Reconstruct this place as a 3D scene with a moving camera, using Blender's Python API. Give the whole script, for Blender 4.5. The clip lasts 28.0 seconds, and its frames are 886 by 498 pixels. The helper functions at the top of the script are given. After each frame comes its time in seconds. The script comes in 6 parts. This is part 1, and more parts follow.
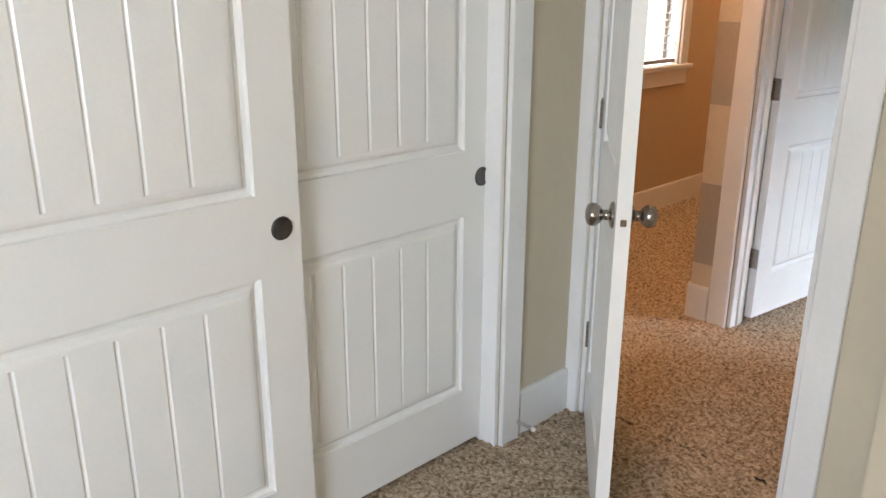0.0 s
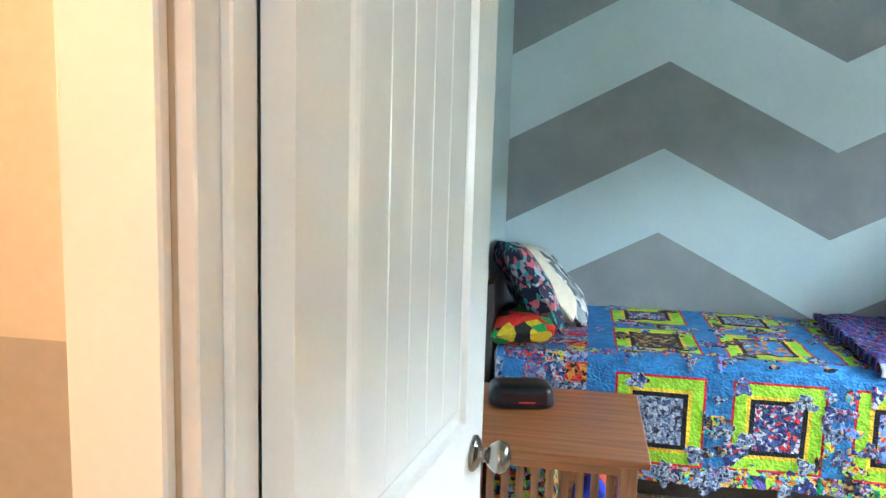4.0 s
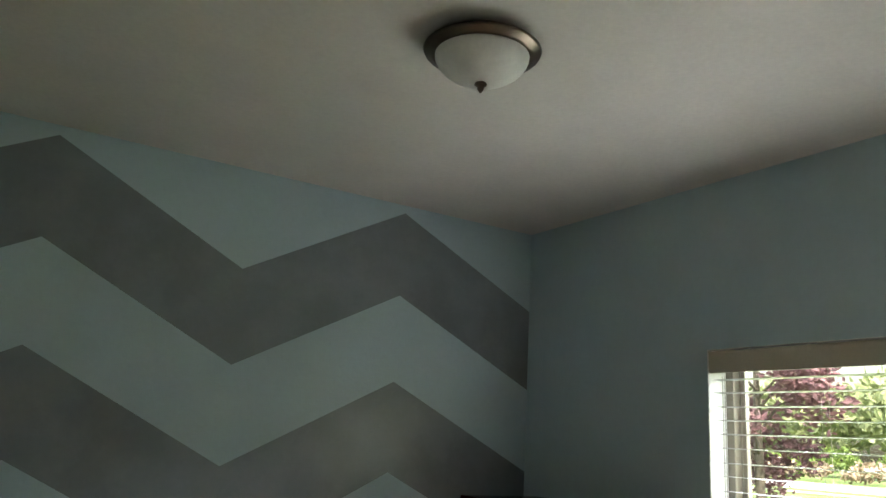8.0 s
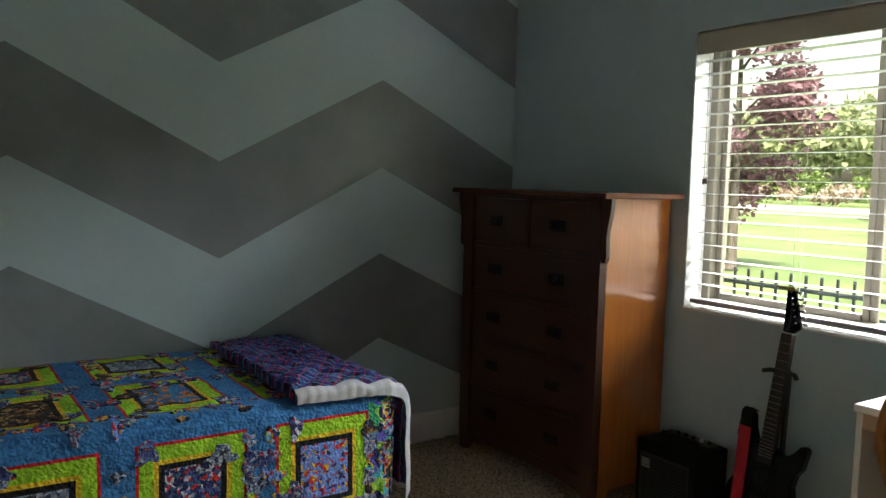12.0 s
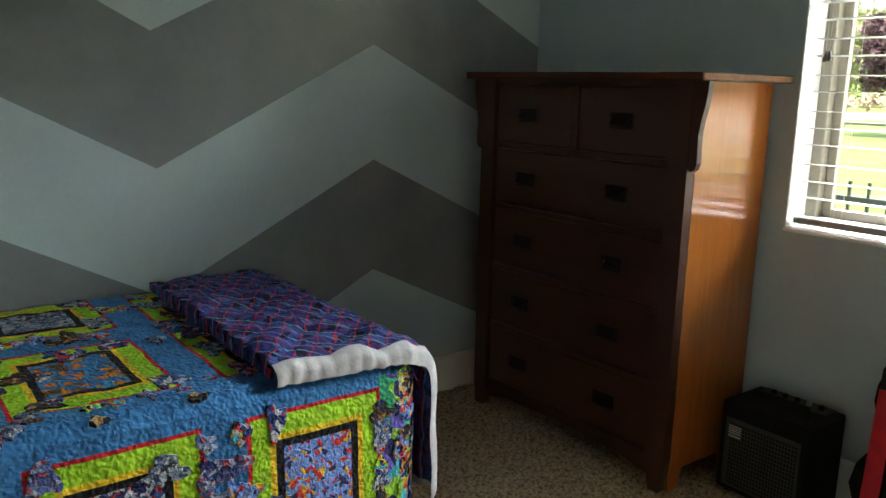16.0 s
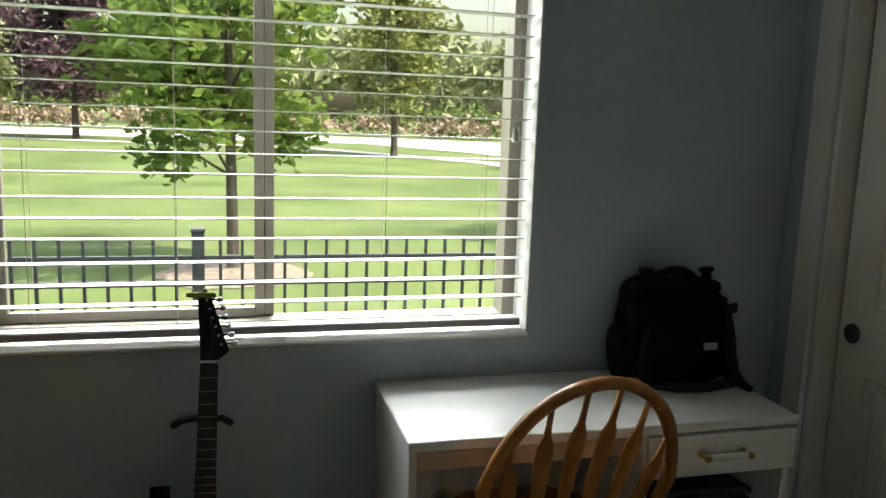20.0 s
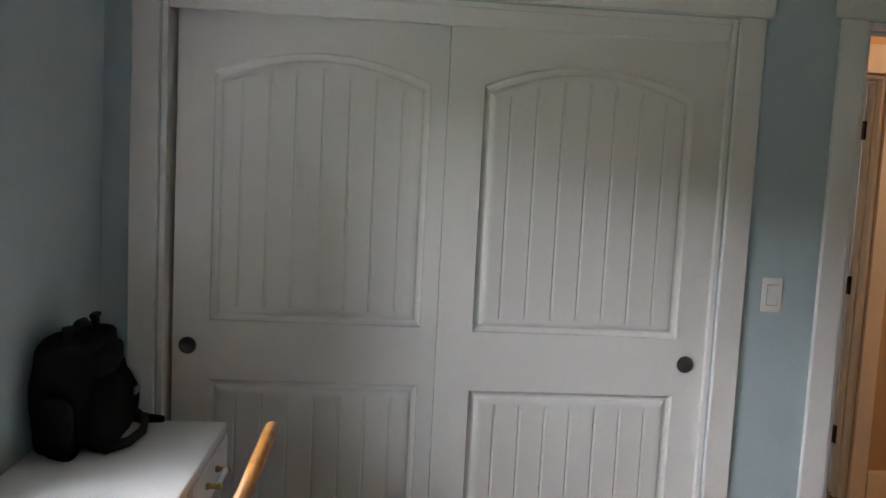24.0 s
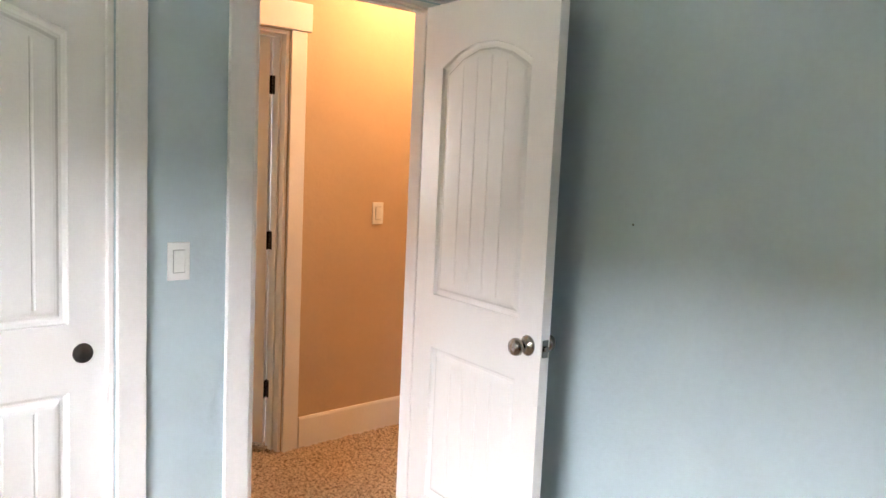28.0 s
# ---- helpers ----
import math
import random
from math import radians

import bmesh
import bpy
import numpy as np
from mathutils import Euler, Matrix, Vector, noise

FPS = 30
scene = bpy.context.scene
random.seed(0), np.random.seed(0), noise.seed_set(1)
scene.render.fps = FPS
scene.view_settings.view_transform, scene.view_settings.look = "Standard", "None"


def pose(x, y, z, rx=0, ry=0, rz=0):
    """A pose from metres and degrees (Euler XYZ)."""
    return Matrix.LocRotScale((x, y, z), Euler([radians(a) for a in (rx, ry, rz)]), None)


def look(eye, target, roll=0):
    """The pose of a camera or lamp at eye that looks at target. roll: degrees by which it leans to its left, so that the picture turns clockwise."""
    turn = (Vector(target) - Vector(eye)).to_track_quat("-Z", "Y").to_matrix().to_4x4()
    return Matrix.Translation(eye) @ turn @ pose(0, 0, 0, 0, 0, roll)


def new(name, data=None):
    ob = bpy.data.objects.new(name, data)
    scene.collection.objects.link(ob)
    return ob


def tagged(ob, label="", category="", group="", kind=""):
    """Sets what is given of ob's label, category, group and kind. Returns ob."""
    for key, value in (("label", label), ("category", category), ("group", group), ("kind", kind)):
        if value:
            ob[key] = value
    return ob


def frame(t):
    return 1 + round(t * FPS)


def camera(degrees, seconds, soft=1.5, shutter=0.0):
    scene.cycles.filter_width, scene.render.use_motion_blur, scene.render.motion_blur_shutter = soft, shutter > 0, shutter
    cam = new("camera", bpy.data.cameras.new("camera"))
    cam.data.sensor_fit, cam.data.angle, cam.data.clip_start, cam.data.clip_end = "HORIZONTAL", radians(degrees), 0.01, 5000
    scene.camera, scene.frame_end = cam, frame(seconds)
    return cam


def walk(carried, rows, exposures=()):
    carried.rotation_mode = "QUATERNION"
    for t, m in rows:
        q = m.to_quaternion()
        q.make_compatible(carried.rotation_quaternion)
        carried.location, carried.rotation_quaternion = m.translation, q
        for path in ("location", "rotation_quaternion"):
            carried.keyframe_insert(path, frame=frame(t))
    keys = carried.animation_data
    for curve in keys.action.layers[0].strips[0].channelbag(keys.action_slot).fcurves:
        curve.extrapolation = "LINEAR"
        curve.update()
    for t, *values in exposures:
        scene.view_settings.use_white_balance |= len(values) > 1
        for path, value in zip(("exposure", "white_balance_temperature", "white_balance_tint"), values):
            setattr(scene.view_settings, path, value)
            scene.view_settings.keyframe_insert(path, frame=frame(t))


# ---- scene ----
cam = camera(58.1, 28.0)
PATH = [
    (0, (1.516, -3.258, 1.459), (0.155, -1.933, 0.832), 0.2),
    (0.5, (1.265, -3.015, 1.471), (0.091, -1.488, 0.934), 0.8),
    (1, (1.052, -2.706, 1.477), (0.169, -0.975, 1.006), 1.8),
    (1.5, (0.925, -2.376, 1.481), (0.213, -0.552, 1.075), 1.1),
    (2, (0.766, -1.994, 1.487), (0.167, -0.124, 1.107), 1.9),
    (2.5, (0.664, -1.615, 1.494), (0.126, 0.276, 1.127), 1.8),
    (4.5, (0.302, -0.369, 1.500), (0.178, 1.626, 1.297), 2.1),
    (5, (0.237, -0.067, 1.494), (0.439, 1.922, 1.426), 2.5),
    (5.5, (0.205, 0.046, 1.582), (0.739, 1.970, 1.691), 2.9),
    (6, (0.210, 0.127, 1.624), (0.974, 1.956, 1.889), 3.1),
    (6.5, (0.315, 0.080, 1.700), (1.158, 1.854, 2.080), 3.5),
    (7, (0.453, 0.019, 1.688), (1.332, 1.757, 2.145), 3.7),
    (7.5, (0.482, 0.025, 1.654), (1.449, 1.708, 2.139), 3.5),
    (8, (0.485, 0.029, 1.624), (1.520, 1.676, 2.093), 3.3),
    (8.5, (0.482, 0.028, 1.598), (1.574, 1.652, 2.011), 2.9),
    (9, (0.478, 0.019, 1.584), (1.615, 1.635, 1.892), 2.6),
    (9.5, (0.469, 0.016, 1.564), (1.621, 1.632, 1.812), 2.4),
    (10, (0.464, 0.017, 1.525), (1.624, 1.635, 1.719), 2.3),
    (10.5, (0.463, 0.017, 1.486), (1.627, 1.640, 1.591), 2.0),
    (11, (0.458, 0.013, 1.462), (1.614, 1.645, 1.464), 1.8),
    (11.5, (0.448, 0.017, 1.437), (1.591, 1.656, 1.349), 1.5),
    (12, (0.452, 0.016, 1.411), (1.567, 1.667, 1.240), 1.4),
    (12.5, (0.464, 0.021, 1.380), (1.558, 1.678, 1.146), 1.2),
    (14.5, (0.716, 0.343, 1.347), (1.788, 1.987, 0.961), 1.1),
    (15, (0.699, 0.540, 1.333), (1.804, 2.159, 0.937), 1.0),
    (15.5, (0.736, 0.729, 1.332), (1.858, 2.337, 0.934), 1.4),
    (16, (0.797, 0.884, 1.322), (1.977, 2.448, 0.922), 1.3),
    (16.5, (0.800, 1.083, 1.331), (2.302, 2.336, 0.918), 2.0),
    (17, (0.753, 1.199, 1.338), (2.497, 2.090, 0.931), 2.5),
    (17.5, (0.709, 1.266, 1.345), (2.565, 1.899, 0.951), 2.3),
    (18, (0.691, 1.358, 1.365), (2.624, 1.705, 0.989), 2.2),
    (18.5, (0.715, 1.396, 1.407), (2.680, 1.441, 1.041), 2.1),
    (19, (0.811, 1.425, 1.454), (2.772, 1.285, 1.087), 2.0),
    (19.5, (0.969, 1.489, 1.458), (2.919, 1.209, 1.112), 1.9),
    (20, (1.162, 1.646, 1.487), (3.067, 1.128, 1.167), 2.0),
    (20.5, (1.324, 1.758, 1.513), (3.140, 0.980, 1.197), 2.3),
    (22.5, (2.255, 1.984, 1.519), (3.286, 0.287, 1.283), 3.2),
    (23, (2.360, 2.120, 1.507), (3.029, 0.248, 1.286), 3.4),
    (23.5, (2.312, 2.336, 1.530), (2.565, 0.366, 1.321), 3.1),
    (24, (2.377, 2.536, 1.514), (2.218, 0.551, 1.332), 2.9),
    (24.5, (2.376, 2.667, 1.512), (2.023, 0.707, 1.328), 2.6),
    (25, (2.348, 2.756, 1.504), (1.864, 0.826, 1.307), 2.5),
    (25.5, (2.307, 2.775, 1.501), (1.695, 0.879, 1.318), 2.3),
    (26, (2.248, 2.809, 1.514), (1.461, 0.982, 1.312), 2.0),
    (26.5, (2.180, 2.818, 1.500), (1.154, 1.115, 1.286), 2.3),
    (27, (2.151, 2.765, 1.500), (0.942, 1.187, 1.280), 2.7),
    (27.5, (2.136, 2.584, 1.499), (0.859, 1.060, 1.274), 2.4),
    (28, (2.090, 2.272, 1.511), (0.745, 0.809, 1.290), 2.6),
]
EXPOSURES = [
    (0, 3.35, 5850, 11), (1, 3.3, 5850, 10), (2.5, 3.5, 5800, 8), (4.5, 4.6, 5600, 0), (5.6, 4.75, 5900, 6), (6, 4.68, 6200, 11), (7, 3.2, 6600, 7), (8.5, 2.4, 6800, 0), (11, 2.15, 6800, 2), (12.5, 2.35, 6800, 4), (15, 2.65, 6900, 3), (16, 2.7, 6900, 2), (17, 2.2, 6800, 1), (19, 1.45, 7000, 1), (20.5, 1.5, 6800, 4), (22.5, 0.95, 6500, 10), (23, 0.85, 6500, 10), (24.2, 2.7, 6600, 17), (25, 3.7, 6750, 18), (26, 3.7, 6750, 18), (28, 3.75, 6650, 18),
]
walk(cam, [(t, look(eye, target, roll)) for t, eye, target, roll in PATH], EXPOSURES)

# ---- light ----
world = bpy.data.worlds.new("sky")
scene.world = world
world.use_nodes = True
wn = world.node_tree.nodes
sky = wn.new("ShaderNodeTexSky")
sky.sky_type, sky.sun_disc = "NISHITA", False
SUN_EL, SUN_AZ = 58.0, 215.0          # degrees; azimuth clockwise from +y
sky.sun_elevation, sky.sun_rotation = radians(SUN_EL), radians(SUN_AZ)
sky.air_density, sky.dust_density = 1.6, 6.0
world.node_tree.links.new(sky.outputs[0], wn["Background"].inputs[0])
wn["Background"].inputs[1].default_value = 0.15

sun = new("sun", bpy.data.lights.new("sun", "SUN"))
sun.data.energy, sun.data.angle, sun.data.color = 3.5, radians(0.6), (1.0, 0.95, 0.86)
sa, se = radians(SUN_AZ), radians(SUN_EL)
sun.matrix_world = look(Vector((math.sin(sa) * math.cos(se), math.cos(sa) * math.cos(se), math.sin(se))) * 40, (0, 0, 0))


def sky_fill(eye, target, wide, tall, watts, spread=180.0):
    """An added area lamp facing in, to boost the sky's light at a window."""
    a = new("sky_fill_lamp", bpy.data.lights.new("sky_fill_lamp", "AREA"))
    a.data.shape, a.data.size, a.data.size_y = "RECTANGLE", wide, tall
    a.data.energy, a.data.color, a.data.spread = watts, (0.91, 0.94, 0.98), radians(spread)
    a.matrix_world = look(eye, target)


sky_fill((8.235, 1.900, 4.05), (3.235, 1.900, 4.05), 10.2, 2.0, 720.0)          # added fill lamp low over the lawn, out of view
sky_fill((7.900, 1.200, 7.00), (3.235, 1.200, 1.40), 10.0, 4.0, 720.0, 90.0)   # added fill lamp high over the lawn, out of view
sky_fill((1.700, -5.290, 1.50), (1.50, -3.300, 1.35), 1.2, 1.0, 6.8)              # added fill lamp in the first room's unseen window

# ---- plan ----
W, D, H = 3.235, 3.470, 2.790          # bedroom: west wall x = 0, south wall y = 0
T = 0.115                              # wall thickness
GROUND = -0.30
FL = 0.045                             # carpet level
WIN = (0.825, 2.268, 0.885, 2.062)     # bedroom window: y, z
DB = (0.076, 0.832, 2.080)             # bedroom door opening: x, head
CB = (1.262, 3.062, 2.060)             # bedroom closet opening
YA = -1.060                            # hall's south face
YR = YA - T                            # first room's north face
DA = (0.065, 0.790, 2.080)             # first room's door
XA = 0.010                             # first room's west face
CA = (-3.330, -1.544, 2.060)           # its closet opening, along y
XL = -1.200                            # landing's west face
HW = (0.735, 1.495, 0.965, 2.330)      # landing window: y, z
YE = -5.2                              # first room's south face


def standing(x, y, height, rz=0):
    """The base of a thing that stands on the carpet and whose parts are given as heights up to its top."""
    return pose(x, y, FL, 0, 0, rz) @ Matrix.Diagonal((1, 1, (height - FL) / height, 1))


# ---- tools ----
def mesh_of(bm, name):
    me = bpy.data.meshes.new(name)
    bmesh.ops.recalc_face_normals(bm, faces=bm.faces)
    bm.to_mesh(me)
    bm.free()
    return me


def smooth(ob):
    for p in ob.data.polygons:
        p.use_smooth = True
    return ob


def part(name, bm, material, parent=None, label="", soft=False):
    """One mesh object from a bmesh; material may be a list."""
    ob = new(name, mesh_of(bm, name))
    for m in material if isinstance(material, (list, tuple)) else [material]:
        ob.data.materials.append(m)
    if parent is not None:
        ob.parent = parent
    if label:
        ob["label"] = label
    return smooth(ob) if soft else ob


def twin(ob, m, parent=None):
    """The same mesh again as an object of its own."""
    c = ob.copy()
    scene.collection.objects.link(c)
    c.parent = parent if parent is not None else ob.parent
    c.matrix_basis = m
    return c


def thing(name, label, category, m=None, group="", kind=""):
    ob = new(name)
    ob.empty_display_size = 0.1
    if m is not None:
        ob.matrix_basis = m
    return tagged(ob, label, category, group, kind)


def box(bm, x0, x1, y0, y1, z0, z1, mi=0):
    v = [bm.verts.new((x, y, z)) for x in (x0, x1) for y in (y0, y1) for z in (z0, z1)]
    for q in ((0, 1, 3, 2), (4, 6, 7, 5), (0, 4, 5, 1), (2, 3, 7, 6), (0, 2, 6, 4), (1, 5, 7, 3)):
        bm.faces.new([v[i] for i in q]).material_index = mi
    return v


def boxes(*bs, bevel=0.0, seg=1):
    bm = bmesh.new()
    for b in bs:
        box(bm, *b)
    if bevel:
        bmesh.ops.bevel(bm, geom=bm.edges[:], offset=bevel, segments=seg, affect="EDGES", profile=0.6)
    return bm


def prism(outline, depth, axis="y", bevel=0.0):
    """An outline of (a, b) drawn in the plane across the axis and given depth along it."""
    bm = bmesh.new()
    put = {"y": lambda a, b, d: (a, d, b), "x": lambda a, b, d: (d, a, b), "z": lambda a, b, d: (a, b, d)}[axis]
    d0, d1 = depth
    r0 = [bm.verts.new(put(a, b, d0)) for a, b in outline]
    r1 = [bm.verts.new(put(a, b, d1)) for a, b in outline]
    bm.faces.new(r0)
    bm.faces.new(r1)
    n = len(r0)
    for i in range(n):
        bm.faces.new((r0[i], r0[(i + 1) % n], r1[(i + 1) % n], r1[i]))
    if bevel:
        bmesh.ops.recalc_face_normals(bm, faces=bm.faces)
        bmesh.ops.bevel(bm, geom=[e for e in bm.edges if len(e.link_faces) == 2 and e.calc_face_angle(0) > 0.9], offset=bevel, segments=2, affect="EDGES")
    return bm


def lathe(profile, seg=24, m=None, bm=None):
    """A profile of (radius, height) turned round z, then posed by m."""
    bm = bm or bmesh.new()
    rings = []
    for r, z in profile:
        ring = []
        for k in range(seg):
            a = 2 * math.pi * k / seg
            p = Vector((r * math.cos(a), r * math.sin(a), z))
            ring.append(bm.verts.new(m @ p if m else p))
        rings.append(ring)
    for a, b in zip(rings, rings[1:]):
        for k in range(seg):
            bm.faces.new((a[k], a[(k + 1) % seg], b[(k + 1) % seg], b[k]))
    for ring in (rings[0], rings[-1]):
        bm.faces.new(ring)
    return bm


def tube(points, radius, seg=8, bm=None, closed=False):
    """A round bar through points; radius is one number or one for each point."""
    bm = bm or bmesh.new()
    pts = [Vector(p) for p in points]
    rad = radius if isinstance(radius, (list, tuple)) else [radius] * len(pts)
    rings = []
    up = None
    for i, p in enumerate(pts):
        a, b = pts[i - 1] if (i or closed) else p, pts[(i + 1) % len(pts)] if (i + 1 < len(pts) or closed) else p
        d = (b - a).normalized()
        if up is None:
            up = d.orthogonal().normalized()
        up = (up - d * up.dot(d)).normalized()
        side = d.cross(up)
        rings.append([bm.verts.new(p + (up * math.cos(2 * math.pi * k / seg) + side * math.sin(2 * math.pi * k / seg)) * rad[i]) for k in range(seg)])
    pairs = list(zip(rings, rings[1:])) + ([(rings[-1], rings[0])] if closed else [])
    for a, b in pairs:
        for k in range(seg):
            bm.faces.new((a[k], a[(k + 1) % seg], b[(k + 1) % seg], b[k]))
    if not closed:
        bm.faces.new(rings[0])
        bm.faces.new(rings[-1])
    return bm


def struct(name, bm, material, label="", category="", soft=False):
    ob = part(name, bm, material, None, "", soft)
    return tagged(ob, label, category, "", "structure")


# ---- materials ----
def surface(name, rgb, rough=0.5, metal=0.0, var=0.08, scale=6.0, grain=0.04, gscale=90.0, bump=0.0, bscale=None, second=None, coat=0.0, spec=0.5, patch=(0.4, 0.62), stretch=(1, 1, 1), byobject=0.0):
    """A material with two scales of variation and fine relief, in metres of the object's own space."""
    m = bpy.data.materials.new(name)
    m.use_nodes = True
    nt = m.node_tree
    n, l = nt.nodes, nt.links
    b = n["Principled BSDF"]
    b.inputs["Roughness"].default_value = rough
    b.inputs["Metallic"].default_value = metal
    b.inputs["Specular IOR Level"].default_value = spec
    b.inputs["Coat Weight"].default_value = coat
    tc = n.new("ShaderNodeTexCoord")
    mp = n.new("ShaderNodeMapping")
    mp.inputs["Scale"].default_value = stretch
    l.new(tc.outputs["Object"], mp.inputs[0])
    big = n.new("ShaderNodeTexNoise")
    big.inputs["Scale"].default_value = scale
    big.inputs["Detail"].default_value = 4.0
    l.new(mp.outputs[0], big.inputs["Vector"])
    fine = n.new("ShaderNodeTexNoise")
    fine.inputs["Scale"].default_value = gscale
    fine.inputs["Detail"].default_value = 3.0
    l.new(mp.outputs[0], fine.inputs["Vector"])
    ramp = n.new("ShaderNodeValToRGB")
    ramp.color_ramp.elements[0].position, ramp.color_ramp.elements[1].position = patch
    dark = second or tuple(c * (1 - 2 * var) for c in rgb)
    ramp.color_ramp.elements[0].color = (*dark, 1)
    ramp.color_ramp.elements[1].color = (*rgb, 1)
    l.new(big.outputs["Fac"], ramp.inputs[0])
    val = n.new("ShaderNodeMapRange")
    val.inputs["To Min"].default_value, val.inputs["To Max"].default_value = 1 - 2 * grain, 1 + 2 * grain
    l.new(fine.outputs["Fac"], val.inputs[0])
    hsv = n.new("ShaderNodeHueSaturation")
    l.new(ramp.outputs[0], hsv.inputs["Color"])
    if byobject:
        oi = n.new("ShaderNodeObjectInfo")
        mr = n.new("ShaderNodeMapRange")
        mr.inputs["To Min"].default_value, mr.inputs["To Max"].default_value = 1 - byobject, 1 + byobject
        mul = n.new("ShaderNodeMath")
        mul.operation = "MULTIPLY"
        l.new(oi.outputs["Random"], mr.inputs[0])
        l.new(mr.outputs[0], mul.inputs[0])
        l.new(val.outputs[0], mul.inputs[1])
        l.new(mul.outputs[0], hsv.inputs["Value"])
    else:
        l.new(val.outputs[0], hsv.inputs["Value"])
    l.new(hsv.outputs[0], b.inputs["Base Color"])
    if bump:
        rel = n.new("ShaderNodeTexNoise")
        rel.inputs["Scale"].default_value = bscale or gscale
        rel.inputs["Detail"].default_value = 2.0
        l.new(mp.outputs[0], rel.inputs["Vector"])
        bp = n.new("ShaderNodeBump")
        bp.inputs["Strength"].default_value = 0.6
        bp.inputs["Distance"].default_value = bump
        l.new(rel.outputs["Fac"], bp.inputs["Height"])
        l.new(bp.outputs[0], b.inputs["Normal"])
    return m


def glowing(name, rgb, strength):
    m = bpy.data.materials.new(name)
    m.use_nodes = True
    b = m.node_tree.nodes["Principled BSDF"]
    b.inputs["Base Color"].default_value = (*rgb, 1)
    b.inputs["Emission Color"].default_value = (*rgb, 1)
    b.inputs["Emission Strength"].default_value = strength
    return m


def glass_of(name, rough=0.0, tint=(1, 1, 1)):
    """Thin window glass: mostly clear, with a little gloss."""
    m = bpy.data.materials.new(name)
    m.use_nodes = True
    n, l = m.node_tree.nodes, m.node_tree.links
    n.remove(n["Principled BSDF"])
    tr, gl, mx, lw_ = n.new("ShaderNodeBsdfTransparent"), n.new("ShaderNodeBsdfGlossy"), n.new("ShaderNodeMixShader"), n.new("ShaderNodeLayerWeight")
    tr.inputs[0].default_value = (*tint, 1)
    gl.inputs["Roughness"].default_value = rough
    lw_.inputs["Blend"].default_value = 0.5
    pw, ad_ = n.new("ShaderNodeMath"), n.new("ShaderNodeMath")
    pw.operation, ad_.operation = "POWER", "MULTIPLY_ADD"
    pw.inputs[1].default_value = 5.0
    ad_.inputs[1].default_value, ad_.inputs[2].default_value = 0.45, 0.02
    l.new(lw_.outputs["Facing"], pw.inputs[0])
    l.new(pw.outputs[0], ad_.inputs[0])
    l.new(ad_.outputs[0], mx.inputs[0])
    l.new(tr.outputs[0], mx.inputs[1])
    l.new(gl.outputs[0], mx.inputs[2])
    l.new(mx.outputs[0], n["Material Output"].inputs[0])
    return m


BLUE = (0.465, 0.580, 0.620)
GREY = (0.242, 0.268, 0.285)
TAN = (0.54, 0.405, 0.265)
m_blue = surface("blue wall paint", BLUE, 0.45, var=0.02, scale=3, grain=0.02, gscale=40, bump=0.0015, bscale=55, spec=0.45)
m_stripe = surface("grey satin stripe paint", GREY, 0.25, var=0.06, scale=5, grain=0.03, gscale=30, bump=0.0012, bscale=55, spec=0.5)
nt = m_stripe.node_tree
sheen, spread = nt.nodes.new("ShaderNodeTexNoise"), nt.nodes.new("ShaderNodeMapRange")
sheen.inputs["Scale"].default_value, sheen.inputs["Detail"].default_value, sheen.inputs["Distortion"].default_value = 5.5, 4.0, 1.2
spread.inputs["From Min"].default_value, spread.inputs["From Max"].default_value = 0.35, 0.65
spread.inputs["To Min"].default_value, spread.inputs["To Max"].default_value = 0.250, 0.272
nt.links.new(nt.nodes["Mapping"].outputs[0], sheen.inputs["Vector"])
nt.links.new(sheen.outputs["Fac"], spread.inputs[0])
nt.links.new(spread.outputs[0], nt.nodes["Principled BSDF"].inputs["Roughness"])
m_tan = surface("tan wall paint", TAN, 0.6, var=0.02, scale=3, grain=0.02, gscale=40, bump=0.0015, bscale=55, spec=0.3)
m_tan_pale = surface("cream wall paint", (0.57, 0.505, 0.38), 0.6, var=0.02, scale=3, grain=0.02, gscale=40, bump=0.0015, bscale=55, spec=0.3)
m_ceil = surface("flat ceiling paint", (0.68, 0.64, 0.595), 0.8, var=0.02, scale=4, grain=0.04, gscale=60, bump=0.002, bscale=40, spec=0.2)
m_white = surface("white semi-gloss paint", (0.80, 0.80, 0.78), 0.26, var=0.015, scale=3, grain=0.015, gscale=120, bump=0.0004, bscale=160, spec=0.5)
m_trim = surface("white trim paint", (0.79, 0.785, 0.77), 0.36, var=0.02, scale=4, grain=0.02, gscale=90, bump=0.0004, bscale=120, spec=0.5)
m_dark = surface("dark closet inside", (0.05, 0.05, 0.05), 0.9)
m_nickel = surface("satin nickel", (0.33, 0.30, 0.27), 0.22, 1.0, var=0.05, scale=30, grain=0.03, gscale=300)
m_pull = surface("dull pewter pull", (0.13, 0.12, 0.115), 0.3, 1.0, var=0.1, scale=40)
m_hinge_backlit = surface("hinge metal darkened as backlit", (0.06, 0.045, 0.035), 0.4, 0.9, var=0.1, scale=40)
m_plastic = surface("white plastic", (0.82, 0.82, 0.80), 0.3, var=0.01)
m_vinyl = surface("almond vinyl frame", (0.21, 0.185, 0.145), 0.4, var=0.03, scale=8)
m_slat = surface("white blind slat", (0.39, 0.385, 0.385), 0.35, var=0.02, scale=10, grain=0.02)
m_cord = surface("blind cord", (0.40, 0.37, 0.32), 0.8)
m_glass = glass_of("window glass")
m_sheet = surface("outer siding", (0.45, 0.42, 0.36), 0.8, var=0.08)


